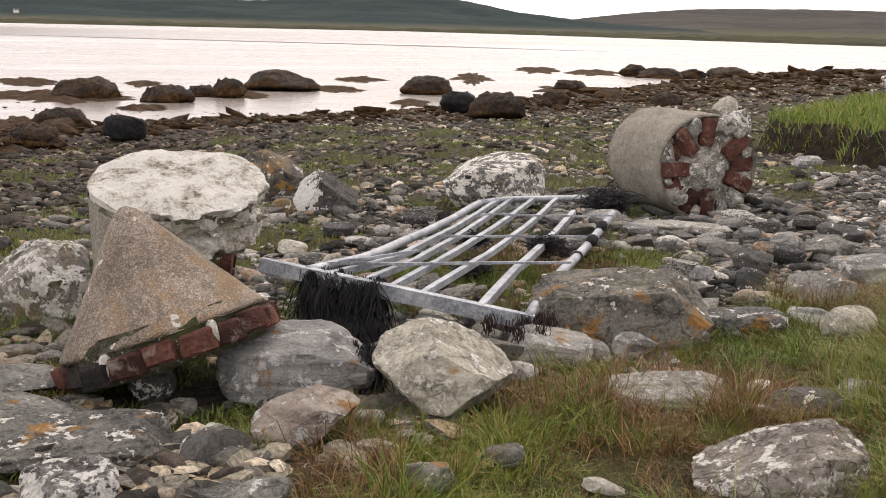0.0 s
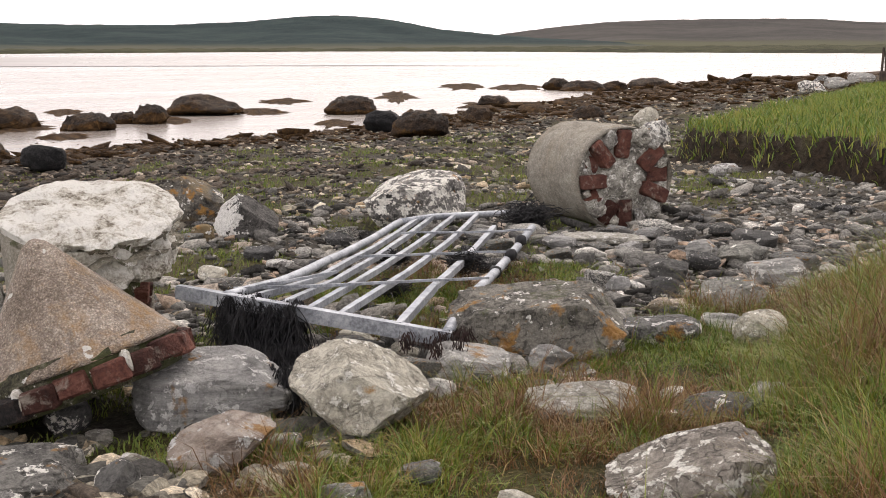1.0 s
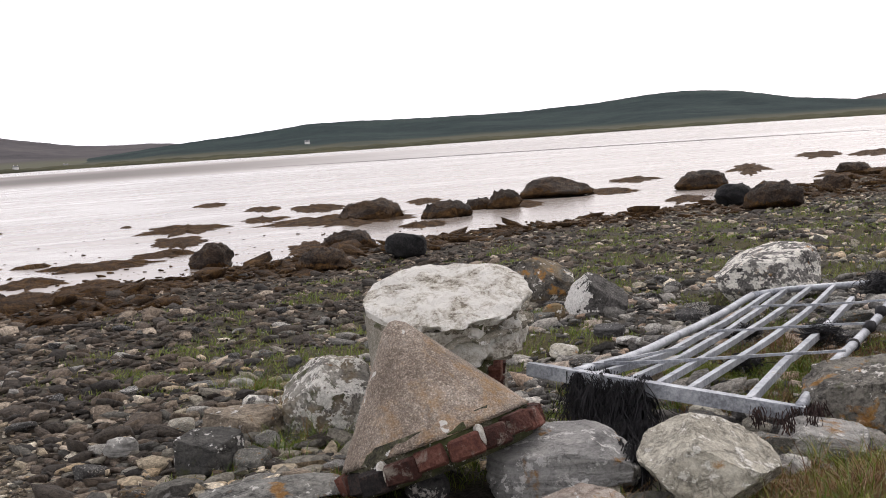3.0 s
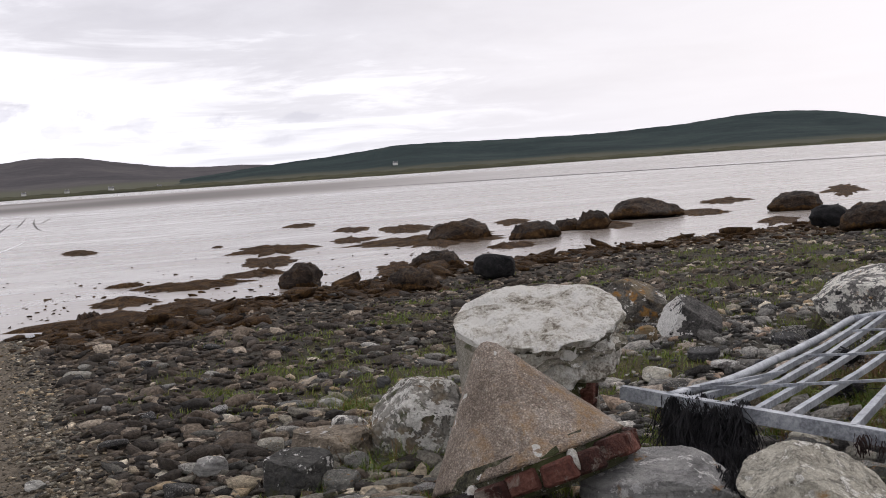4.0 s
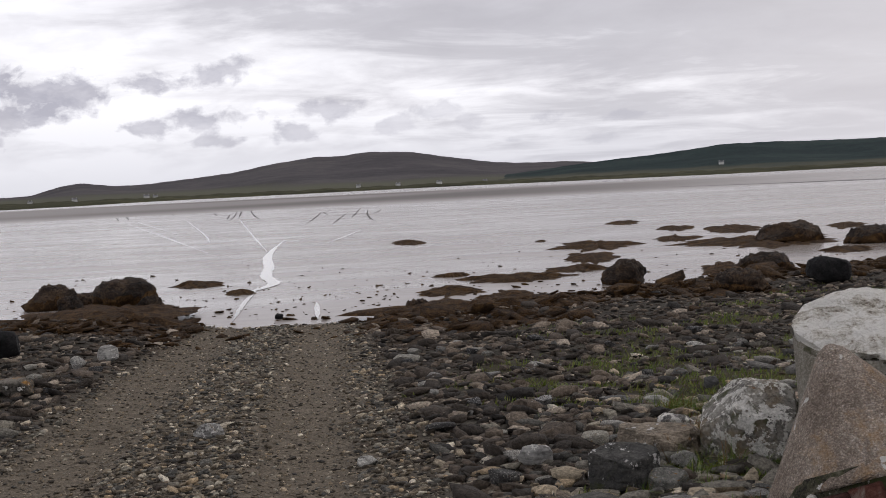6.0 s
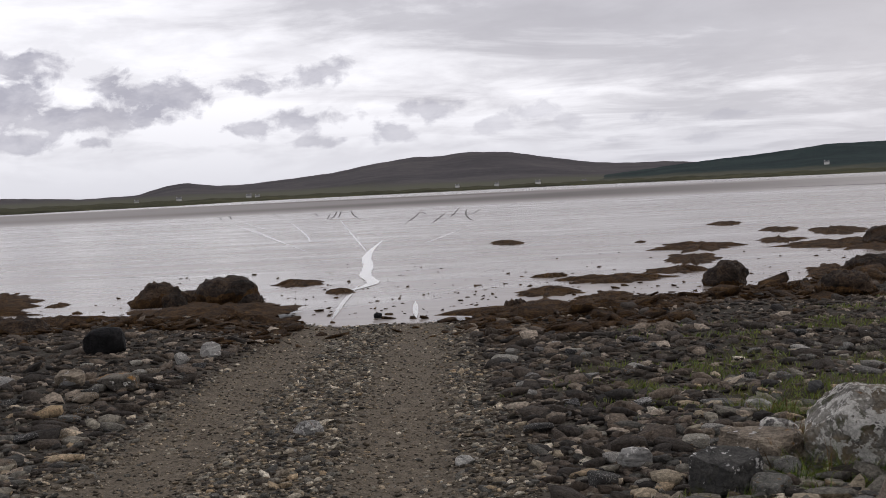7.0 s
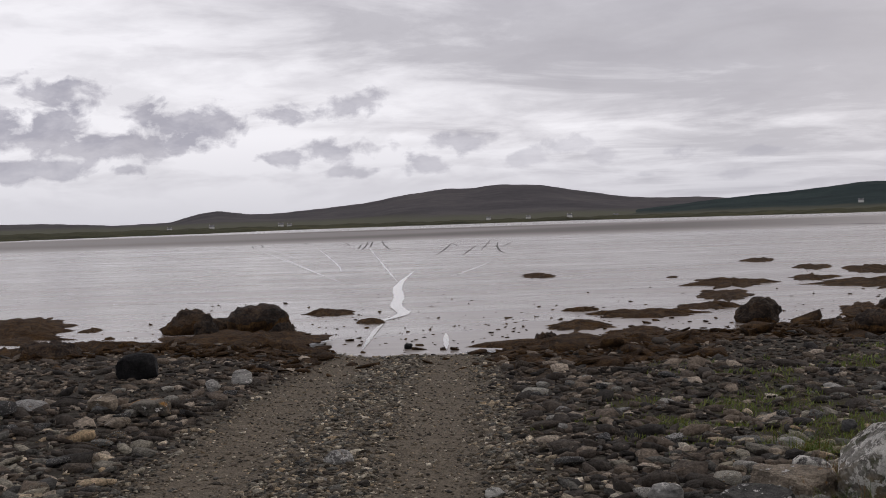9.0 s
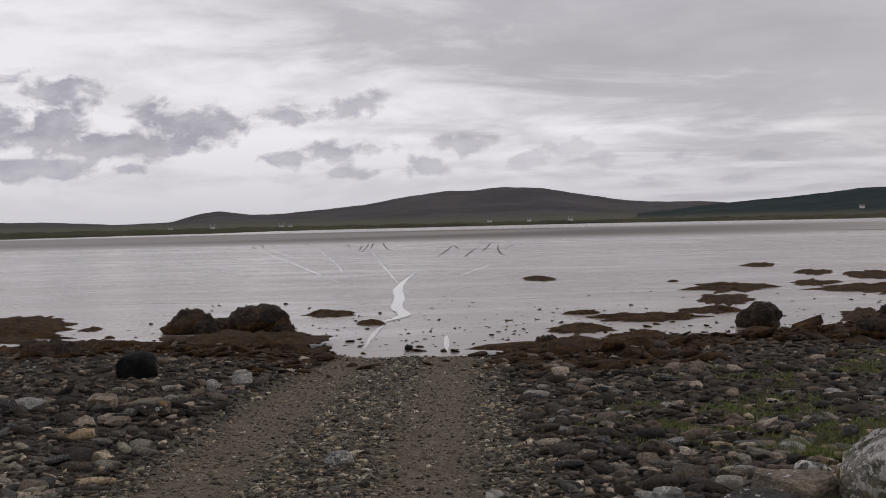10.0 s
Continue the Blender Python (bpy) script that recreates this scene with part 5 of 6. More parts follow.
# ---- boulders ----
boulder(3.82, 3.83, 0.75, 0.41, 0.30, -45, "slab", 1)
boulder(2.24, 3.84, 0.55, 0.39, 0.23, -30, "grey", 2)
boulder(2.55, 3.39, 0.47, 0.33, 0.29, -37, "pale", 3)
boulder(6.22, 7.68, 0.78, 0.62, 0.41, -39, "lichen", 4)
boulder(4.84, 8.71, 0.46, 0.37, 0.35, -29, "ochre", 5)
boulder(4.74, 7.76, 0.45, 0.36, 0.28, -31, "halfwhite", 6)
boulder(1.98, 3.34, 0.33, 0.20, 0.17, -30, "pink", 7)
boulder(1.31, 3.88, 0.43, 0.35, 0.09, -18, "flat", 8)
boulder(1.28, 3.53, 0.58, 0.35, 0.10, -20, "spotted", 9)
boulder(1.16, 3.17, 0.25, 0.20, 0.13, -20, "lichen", 10)
boulder(1.56, 2.90, 0.21, 0.19, 0.10, -28, "flat", 11)
boulder(1.77, 4.02, 0.16, 0.13, 0.11, -24, "dark", 12)
boulder(1.59, 3.26, 0.13, 0.12, 0.10, -26, "dark", 13)
boulder(3.31, 3.70, 0.33, 0.23, 0.13, -42, "grey", 14)
boulder(3.09, 3.61, 0.12, 0.10, 0.06, -41, "white", 15)
boulder(3.32, 3.08, 0.43, 0.21, 0.13, -47, "pale", 16)
boulder(2.93, 2.26, 0.49, 0.29, 0.22, -52, "veined", 17)
boulder(3.67, 2.71, 0.28, 0.22, 0.09, -54, "dark", 18)
boulder(3.91, 2.70, 0.16, 0.13, 0.08, -55, "white", 19)
boulder(4.41, 3.66, 0.39, 0.32, 0.13, -50, "spotted", 20)
boulder(4.67, 3.29, 0.23, 0.19, 0.16, -55, "pale", 21)
boulder(5.17, 3.82, 0.35, 0.25, 0.16, -54, "flat", 22)
boulder(4.80, 3.60, 0.20, 0.18, 0.08, -53, "grey", 23)
boulder(5.44, 4.48, 0.21, 0.19, 0.13, -51, "dark", 24)
boulder(5.06, 4.17, 0.16, 0.15, 0.12, -51, "dark", 25)
boulder(6.07, 4.73, 0.19, 0.17, 0.15, -52, "grey", 26)
boulder(6.28, 4.60, 0.31, 0.25, 0.11, -54, "flat", 27)
boulder(5.97, 4.14, 0.33, 0.26, 0.13, -55, "grey", 28)
boulder(6.83, 4.92, 0.29, 0.26, 0.13, -54, "dark", 29)
boulder(6.21, 5.67, 0.60, 0.30, 0.06, -48, "pale", 30)
boulder(5.69, 5.30, 0.20, 0.16, 0.08, -47, "white", 31)
boulder(5.86, 5.74, 0.22, 0.17, 0.08, -46, "grey", 32)
boulder(5.03, 4.47, 0.13, 0.11, 0.08, -48, "grey", 33)
boulder(13.29, 11.30, 0.39, 0.31, 0.34, -50, "lichen", 34)
boulder(16.94, 14.72, 0.37, 0.29, 0.33, -49, "pale", 35)
boulder(11.16, 8.52, 0.32, 0.25, 0.11, -53, "white", 36)
boulder(2.43, 2.91, 0.13, 0.12, 0.06, -40, "flat", 37)
boulder(2.11, 2.87, 0.18, 0.16, 0.07, -36, "flat", 38)
boulder(2.22, 3.36, 0.12, 0.11, 0.06, -33, "flat", 39)
boulder(3.40, 4.59, 0.16, 0.12, 0.06, -36, "pale", 40)
boulder(4.25, 6.80, 0.20, 0.16, 0.08, -32, "dark", 41)
boulder(3.74, 6.50, 0.17, 0.13, 0.09, -30, "pale", 42)
boulder(4.36, 7.70, 0.16, 0.14, 0.12, -29, "ochre", 43)
boulder(3.76, 3.04, 0.12, 0.09, 0.04, -51, "pale", 44)
boulder(3.49, 2.81, 0.14, 0.11, 0.05, -51, "dark", 45)
boulder(1.81, 3.86, 0.09, 0.08, 0.04, -25, "pale", 46)
boulder(1.63, 3.65, 0.07, 0.06, 0.07, -24, "white", 47)
boulder(1.74, 3.46, 0.09, 0.07, 0.07, -27, "pale", 48)
boulder(4.22, 6.51, 0.17, 0.14, 0.06, -33, "white", 49)
boulder(2.53, 2.57, 0.13, 0.09, 0.03, -45, "pale", 50)
boulder(1.92, 5.54, 0.43, 0.39, 0.35, -19, "biglichen", 51)
boulder(1.54, 5.70, 0.39, 0.27, 0.14, -15, "tan", 52)
boulder(1.26, 5.20, 0.30, 0.24, 0.18, -13, "block", 53)
boulder(1.29, 4.40, 0.54, 0.27, 0.07, -16, "flat", 54)
boulder(3.64, 3.56, 0.18, 0.15, 0.10, -46, "grey", 55)
boulder(0.97, 5.74, 0.16, 0.13, 0.09, -9, "grey", 56)
boulder(1.81, 6.35, 0.19, 0.15, 0.08, -16, "lichen", 57)
boulder(1.89, 7.04, 0.15, 0.12, 0.07, -15, "grey", 58)
boulder(2.38, 7.55, 0.09, 0.08, 0.07, -17, "dark", 59)
boulder(-2.84, 11.68, 0.37, 0.34, 0.24, 14, "black", 60)
boulder(-1.84, 11.40, 0.18, 0.16, 0.14, 9, "grey", 61)
boulder(-2.51, 9.23, 0.21, 0.19, 0.12, 15, "tan", 62)
boulder(-2.15, 9.15, 0.29, 0.23, 0.12, 13, "ochre", 63)
boulder(-2.26, 8.59, 0.14, 0.13, 0.07, 15, "tan", 64)
boulder(-0.64, 7.27, 0.17, 0.13, 0.08, 5, "grey", 65)
boulder(-0.50, 16.66, 0.11, 0.10, 0.07, 2, "black", 66)
boulder(32.14, 21.67, 0.85, 0.68, 0.36, -56, "lichen", 67)
boulder(37.07, 24.04, 0.78, 0.63, 0.36, -57, "grey", 68)
boulder(41.14, 25.67, 0.93, 0.75, 0.44, -58, "grey", 69)
boulder(17.79, 12.33, 0.46, 0.37, 0.14, -55, "dark", 70)
boulder(19.02, 16.44, 0.38, 0.31, 0.27, -49, "pale", 71)
boulder(41.32, 27.38, 0.73, 0.59, 0.26, -56, "dark", 72)
boulder(0.22, 6.18, 0.11, 0.10, 0.04, -2, "grey", 73)
weed_boulder(10.42, 27.10, 1.17, 0.94, 0.51, -21, 101, True)
weed_boulder(7.31, 20.16, 0.71, 0.57, 0.31, -20, 102, True)
weed_boulder(11.61, 25.51, 0.91, 0.73, 0.40, -24, 103, True)
weed_boulder(13.24, 27.22, 0.59, 0.47, 0.27, -26, 104, True)
weed_boulder(13.67, 26.68, 0.68, 0.54, 0.49, -27, 105, True)
weed_boulder(16.56, 29.33, 1.53, 1.23, 0.59, -29, 106, True)
weed_boulder(19.50, 26.99, 1.10, 0.88, 0.53, -36, 107, True)
weed_boulder(14.12, 18.48, 0.74, 0.59, 0.46, -37, 108, False)
weed_boulder(12.88, 15.86, 0.79, 0.63, 0.46, -39, 109, True)
weed_boulder(17.03, 19.21, 0.52, 0.42, 0.34, -42, 110, True)
weed_boulder(18.79, 17.81, 0.52, 0.41, 0.29, -47, 111, True)
weed_boulder(25.05, 27.56, 0.82, 0.65, 0.34, -42, 112, True)
weed_boulder(5.00, 14.64, 0.54, 0.43, 0.30, -19, 113, True)
weed_boulder(36.50, 36.49, 0.94, 0.76, 0.53, -45, 114, True)
weed_boulder(36.57, 35.13, 1.43, 1.15, 0.44, -46, 115, True)
weed_boulder(37.63, 34.41, 0.88, 0.71, 0.43, -48, 116, True)
weed_boulder(39.34, 34.11, 1.45, 1.16, 0.47, -49, 117, True)
weed_boulder(38.82, 29.29, 0.72, 0.58, 0.32, -53, 118, True)
weed_boulder(6.30, 15.12, 0.53, 0.42, 0.38, -23, 119, False)
weed_boulder(-2.93, 19.92, 0.86, 0.69, 0.49, 8, 120, True)
weed_boulder(-4.08, 20.29, 0.70, 0.56, 0.43, 11, 121, True)
weed_boulder(-4.74, 15.12, 0.62, 0.50, 0.20, 17, 122, True)
weed_boulder(4.71, 19.09, 0.59, 0.47, 0.41, -14, 123, True)
weed_boulder(-2.45, 19.04, 0.34, 0.27, 0.23, 7, 124, True)
weed_boulder(-3.60, 19.06, 0.34, 0.27, 0.30, 11, 125, True)
weed_boulder(-3.54, 20.29, 0.52, 0.42, 0.24, 10, 126, True)
weed_boulder(1.35, 17.09, 0.27, 0.21, 0.12, -5, 128, True)
weed_mat(6.66, 29.63, 1.78, 3.44, -13, 201)
weed_mat(5.61, 25.51, 1.09, 3.13, -12, 202)
weed_mat(4.67, 22.57, 1.14, 1.63, -12, 203)
weed_mat(3.34, 21.23, 1.75, 1.64, -9, 204)
weed_mat(2.03, 19.20, 1.03, 1.53, -6, 205)
weed_mat(2.71, 17.82, 1.00, 1.56, -9, 206)
weed_mat(9.03, 31.02, 1.09, 2.80, -16, 207)
weed_mat(10.11, 28.23, 3.20, 3.68, -20, 208)
weed_mat(10.70, 43.40, 0.95, 3.69, -14, 209)
weed_mat(10.69, 36.84, 1.05, 3.33, -16, 210)
weed_mat(11.70, 34.77, 1.51, 4.43, -19, 211)
weed_mat(14.34, 33.20, 0.90, 3.14, -23, 212)
weed_mat(2.72, 37.11, 0.83, 2.28, -4, 213)
weed_mat(-2.16, 23.86, 0.90, 1.37, 5, 214)
weed_mat(-1.29, 21.53, 0.46, 0.83, 3, 215)
weed_mat(-7.48, 22.84, 1.52, 5.01, 18, 216)
weed_mat(-5.99, 21.44, 0.39, 0.97, 16, 217)
weed_mat(-2.13, 23.86, 0.87, 1.55, 5, 218)
weed_mat(-1.25, 21.32, 0.46, 0.93, 3, 219)
weed_mat(2.43, 22.61, 0.59, 0.73, -6, 220)
weed_mat(11.53, 34.16, 1.43, 3.76, -19, 221)
weed_mat(10.11, 27.83, 2.50, 4.30, -20, 222)
weed_mat(14.49, 33.39, 0.90, 3.09, -23, 223)
weed_mat(22.51, 34.89, 1.57, 3.79, -33, 224)
weed_mat(36.87, 42.80, 1.84, 8.41, -41, 225)
weed_mat(10.27, 23.69, 0.97, 1.57, -23, 226)
weed_mat(16.76, 23.84, 0.85, 3.07, -35, 227)
weed_mat(18.30, 29.49, 1.30, 3.65, -32, 228)
weed_mat(37.42, 39.78, 2.22, 7.78, -43, 229)
weed_mat(14.52, 27.35, 1.03, 3.06, -28, 230)
weed_mat(10.65, 43.07, 0.98, 2.77, -14, 231)
weed_mat(2.74, 36.13, 0.89, 1.88, -4, 232)
weed_mat(6.00, 33.39, 0.29, 1.16, -10, 233)
weed_mat(-2.73, 17.09, 2.15, 5.46, 9, 234)
weed_mat(1.69, 15.54, 2.10, 2.56, -6, 235)
weed_mat(6.82, 20.76, 0.72, 2.59, -18, 236)
weed_mat(25.25, 27.40, 2.56, 5.75, -43, 237)
weed_mat(27.69, 35.61, 1.23, 10.49, -38, 238)
weed_mat(-7.30, 20.60, 2.40, 3.20, 18, 239)
weed_mat(-5.10, 17.60, 2.20, 1.60, 16, 240)

# ---- many stones ----
def scatter_points(seed, count, spread):
    """Places over the seen part of the beach, denser near the camera."""
    rng = np.random.default_rng(seed)
    a = np.radians(rng.uniform(-26, 66, count))
    u = rng.uniform(0, 1, count)
    r = spread[0] * (spread[1] / spread[0]) ** u
    return r * np.sin(a), r * np.cos(a), r, rng


def in_things(x, y):
    """True where a large thing stands."""
    bad = np.zeros(len(x), bool)
    for cx, cy, rad in ((STUMP[0], STUMP[1], 0.42), (CAP_AT[0], CAP_AT[1], 0.3), (DRUM_AT[0], DRUM_AT[1], 0.45)):
        bad |= np.hypot(x - cx, y - cy) < rad
    return bad


def stones_mesh(name, x, y, w, level, material, label, seed, flat=(0.2, 0.55)):
    rng = np.random.default_rng(seed)
    bv, bf = ICO[level]
    shapes = []
    for k in range(10):
        v, _ = rock_shape(900 + seed + k, 2, 2, 2, level, 7, 0.05, 0.45, 0.6)
        v[:, 2] -= 1
        shapes.append(v)
    n = len(x)
    pick = rng.integers(0, 10, n)
    V = np.array(shapes)[pick]
    dx, dy = w * rng.uniform(0.85, 1.25, n), w * rng.uniform(0.6, 1.0, n)
    dz = w * rng.uniform(*flat, n)
    V = V * np.stack([dx, dy, dz], -1)[:, None, :] / 2
    tx, ty, tz = rng.normal(0, 0.2, n), rng.normal(0, 0.2, n), rng.uniform(0, 6.283, n)
    z = V[:, :, 2] + V[:, :, 0] * tx[:, None] + V[:, :, 1] * ty[:, None]
    c, s = np.cos(tz)[:, None], np.sin(tz)[:, None]
    X = V[:, :, 0] * c - V[:, :, 1] * s + x[:, None]
    Y = V[:, :, 0] * s + V[:, :, 1] * c + y[:, None]
    Z = z + (height(x, y) + dz * rng.uniform(0.12, 0.34, n))[:, None]
    verts = np.stack([X, Y, Z], -1).reshape(-1, 3)
    tris = (bf[None] + (np.arange(n) * len(bv))[:, None, None]).reshape(-1, 3)
    ob = bulk_mesh(name, verts, tris, material, level > 1)
    if level > 1:
        ob.data.set_sharp_from_angle(angle=radians(28))
    return tagged(ob, label, "stones", kind="stuff")


def cobbles():
    x, y, r, rng = scatter_points(1, 120000, (2.6, 60))
    s, tr, zones = land(x, y), track(x, y), ground_zones(x, y, 0)
    keep = (s > 0.1) & (bank(x, y) < -0.1) & ~in_things(x, y) & (hump(x, y) < 0.1)
    grassy = zones["grass"]
    keep &= rng.uniform(0, 1, len(x)) > grassy * np.where(y < 4.0, 1.04, 0.93)
    rut = rut_only(x, y)
    keep &= rng.uniform(0, 1, len(x)) > 0.5 * rut
    keep &= rng.uniform(0, 1, len(x)) > 0.6 * zones["weed"]
    w = np.clip(rng.lognormal(np.log(0.046), 0.55, len(x)), 0.018, 0.2)
    w = np.where(tr > 0.4, np.clip(w * 0.48, 0.018, 0.07), w)
    w = np.maximum(w, 0.0035 * np.minimum(r, 30))
    w = np.where(rut > 0.4, w * 0.55, w)
    dark = rng.uniform(0, 1, len(x)) < ((1 - smooth(6.5, 12.5, s)) * (1 - 0.45 * smooth(7, 12, x)) + 0.4 * (1 - smooth(0.5, 2.5, x))) * (1 - 0.9 * tr)
    near = r < 5.4
    pale = (x >= 2.6) & (y < 8.5)
    for name, sel, level, mat in (("shingle_near", keep & near & ~dark & ~pale, 2, M_COBBLE), ("pale_shingle", keep & near & ~dark & pale, 2, M_PALECOBBLE), ("shingle_far", keep & ~near & ~dark & ~pale, 1, M_COBBLE),
                                  ("pale_shingle_far", keep & ~near & ~dark & pale, 1, M_PALECOBBLE), ("dark_shingle", keep & dark, 1, M_DARKCOBBLE)):
        stones_mesh(name, x[sel], y[sel], w[sel], level, mat, "wet dark shingle below the wrack line" if "dark" in name else "grey rounded beach stones and gravel", 3 + level)


def track_gravel():
    """Small stones and grit pressed into the wheel track."""
    x, y, r, rng = scatter_points(5, 100000, (3.2, 17))
    tr, rut, s = track(x, y), rut_only(x, y), land(x, y)
    keep = (s > 0.05) & (rng.uniform(0, 1, len(x)) < tr * (1 - 0.6 * rut))
    x, y, r, rut = x[keep], y[keep], r[keep], rut[keep]
    w = np.clip(rng.lognormal(np.log(0.021), 0.45, len(x)), 0.01, 0.07) * (1 - 0.35 * rut)
    w = np.maximum(w, 0.0018 * r)
    stones_mesh("track_gravel", x, y, w, 1, M_GRAVEL, "brown gravel and small stones of the track", 17, (0.25, 0.6))


def cobble_pieces():
    """The larger stones of the beach, each an object of its own."""
    rng = np.random.default_rng(77)
    meshes = []
    for k in range(12):
        v, f = rock_shape(1500 + k, 1, 1, 1, 3, 8, 0.05, 0.45, 0.6)
        looks = ("grey", "pale", "dark", "flat", "dark", "grey", "tan", "flat", "lichen", "dark", "white", "ochre")
        ob = mesh_object("stone", v, f, ROCK[looks[k]])
        ob.data.set_sharp_from_angle(angle=radians(28))
        meshes.append(ob.data)
        bpy.data.objects.remove(ob)
    done = 0
    while done < 300:
        a, r = radians(rng.uniform(-22, 62)), rng.uniform(3.2, 11.0)
        x, y = r * math.sin(a), r * math.cos(a)
        one = (np.array([x]), np.array([y]))
        if track(*one)[0] > 0.2 or hump(*one)[0] > -0.1 or bank(*one)[0] > -0.2 or in_things(*one)[0] or ground_zones(*one, 0)["grass"][0] > 0.6 or land(*one)[0] < 2.5:
            continue
        w = float(np.clip(rng.lognormal(math.log(0.135), 0.3), 0.08, 0.3)) * (1.15 if x > 5 else 0.9)
        ob = new("stone", meshes[rng.integers(0, 12)])
        ob.parent = ground
        ob.matrix_world = pose(x, y, float(height(x, y)) - 0.02 * w, rng.uniform(-9, 9), rng.uniform(-9, 9), rng.uniform(0, 360)) @ Matrix.Diagonal((w, w * rng.uniform(0.6, 0.95), w * rng.uniform(0.25, 0.55), 1))
        done += 1


def sand_scraps():
    """Small bits of weed and pebbles strewn on the wet sand."""
    rng = np.random.default_rng(9)
    x, y = rng.uniform(-6, 12, 900), 16 + rng.gamma(1.4, 2.6, 900)
    keep = (land(x, y) < -0.15)
    x, y = x[keep], y[keep]
    w = np.clip(rng.lognormal(np.log(0.045), 0.5, len(x)), 0.02, 0.2)
    stones_mesh("weed_scraps", x, y, w * 0.9, 1, M_WEED, "scraps of brown weed strewn on wet sand", 8, (0.15, 0.4))


def wrack():
    """Tumbled brown weed along the foot of the beach."""
    rng = np.random.default_rng(15)
    a, u = np.radians(rng.uniform(-26, 60, 60000)), rng.uniform(0, 1, 60000)
    r = 12 * 5.5 ** u
    x, y = r * np.sin(a), r * np.cos(a)
    w = ground_zones(x, y, 0)["weed"]
    keep = rng.uniform(0, 1, len(x)) < w * 0.6
    x, y, r = x[keep], y[keep], r[keep]
    size = np.clip(rng.lognormal(np.log(0.11), 0.5, len(x)), 0.04, 0.5) * (0.6 + r / 35)
    stones_mesh("wrack", x, y, size, 1, M_WEED, "tumbled brown seaweed along the tide line", 12, (0.1, 0.32))


def ribbon(name, pts, width, material, label, lift=0.004):
    """A flat mark on the sand along a line."""
    pts = [Vector((*p, 0)) for p in pts]
    fine = []
    for a, b in zip(pts, pts[1:]):
        steps = 10
        fine += [a.lerp(b, k / steps) for k in range(steps)]
    fine.append(pts[-1])
    for _ in range(12):
        fine = [fine[0]] + [(fine[k - 1] + 2 * fine[k] + fine[k + 1]) / 4 for k in range(1, len(fine) - 1)] + [fine[-1]]
    verts = []
    for k, p in enumerate(fine):
        way = (fine[min(k + 1, len(fine) - 1)] - fine[max(k - 1, 0)]).normalized()
        side = Vector((-way.y, way.x, 0))
        w = width * (0.75 + 0.25 * noise.noise(Vector((k * 0.7, pts[0].x, 1)))) * min(1, 0.15 + 3 * min(k, len(fine) - 1 - k) / len(fine)) / 2
        z = float(height(p.x, p.y)) + lift
        verts += [(p.x + side.x * w, p.y + side.y * w, z), (p.x - side.x * w, p.y - side.y * w, z)]
    faces = [(2 * k, 2 * k + 1, 2 * k + 3, 2 * k + 2) for k in range(len(fine) - 1)]
    return tagged(mesh_object(name, verts, faces, material), label, "track", "marks on the sand")


for pts in DARK_MARKS:
    ribbon("tyre_mark", pts, 0.15, M_WETMARK, "dark curved tyre mark in the wet sand")
for pts in PALE_MARKS:
    ribbon("wheel_track", pts, 0.1, M_PUDDLE, "pale watery wheel track on the sand", 0.006)
CHANNEL = [(d * math.sin(radians(a)), d * math.cos(radians(a))) for a, d in ((16, 150), (22, 138), (30, 131), (37, 126), (44, 118))]
ribbon("channel_edge", CHANNEL, 9.0, M_WETMARK, "long dark edge of a tidal channel on the flats", 0.005)
for pts in STREAM:
    ribbon("water_runnel", pts, 0.32, M_PUDDLE, "shallow bright runnel of water on the sand", 0.008)


# ---- grass ----
def blades(name, x, y, length, lean, width, material, label, seed, way=None):
    rng = np.random.default_rng(seed)
    n = len(x)
    az = rng.uniform(0, 6.283, n)
    az = np.where(rng.uniform(0, 1, n) < 0.55, rng.normal(0.6, 0.7, n) if way is None else way + rng.normal(0, 0.7, n), az)
    face = rng.uniform(0, 3.14, n)
    z = height(x, y) - 0.01
    levels = ((0.0, 1.0), (0.55, 0.8), (1.0, 0.0))
    pts = []
    for q, wq in levels:
        out = lean * length * q ** 1.8
        up = length * q * (1 - 0.4 * np.minimum(lean, 1.4) * q)
        cx, cy, cz = x + np.cos(az) * out, y + np.sin(az) * out, z + up
        if wq > 0:
            hx, hy = np.cos(face) * width * wq / 2, np.sin(face) * width * wq / 2
            pts += [np.stack([cx - hx, cy - hy, cz], -1), np.stack([cx + hx, cy + hy, cz], -1)]
        else:
            pts.append(np.stack([cx, cy, cz], -1))
    verts = np.stack(pts, 1).reshape(-1, 3)
    one = np.array([(0, 1, 3), (0, 3, 2), (2, 3, 4)])
    tris = (one[None] + (np.arange(n) * 5)[:, None, None]).reshape(-1, 3)
    return tagged(bulk_mesh(name, verts, tris, material), label, "grass", kind="stuff")


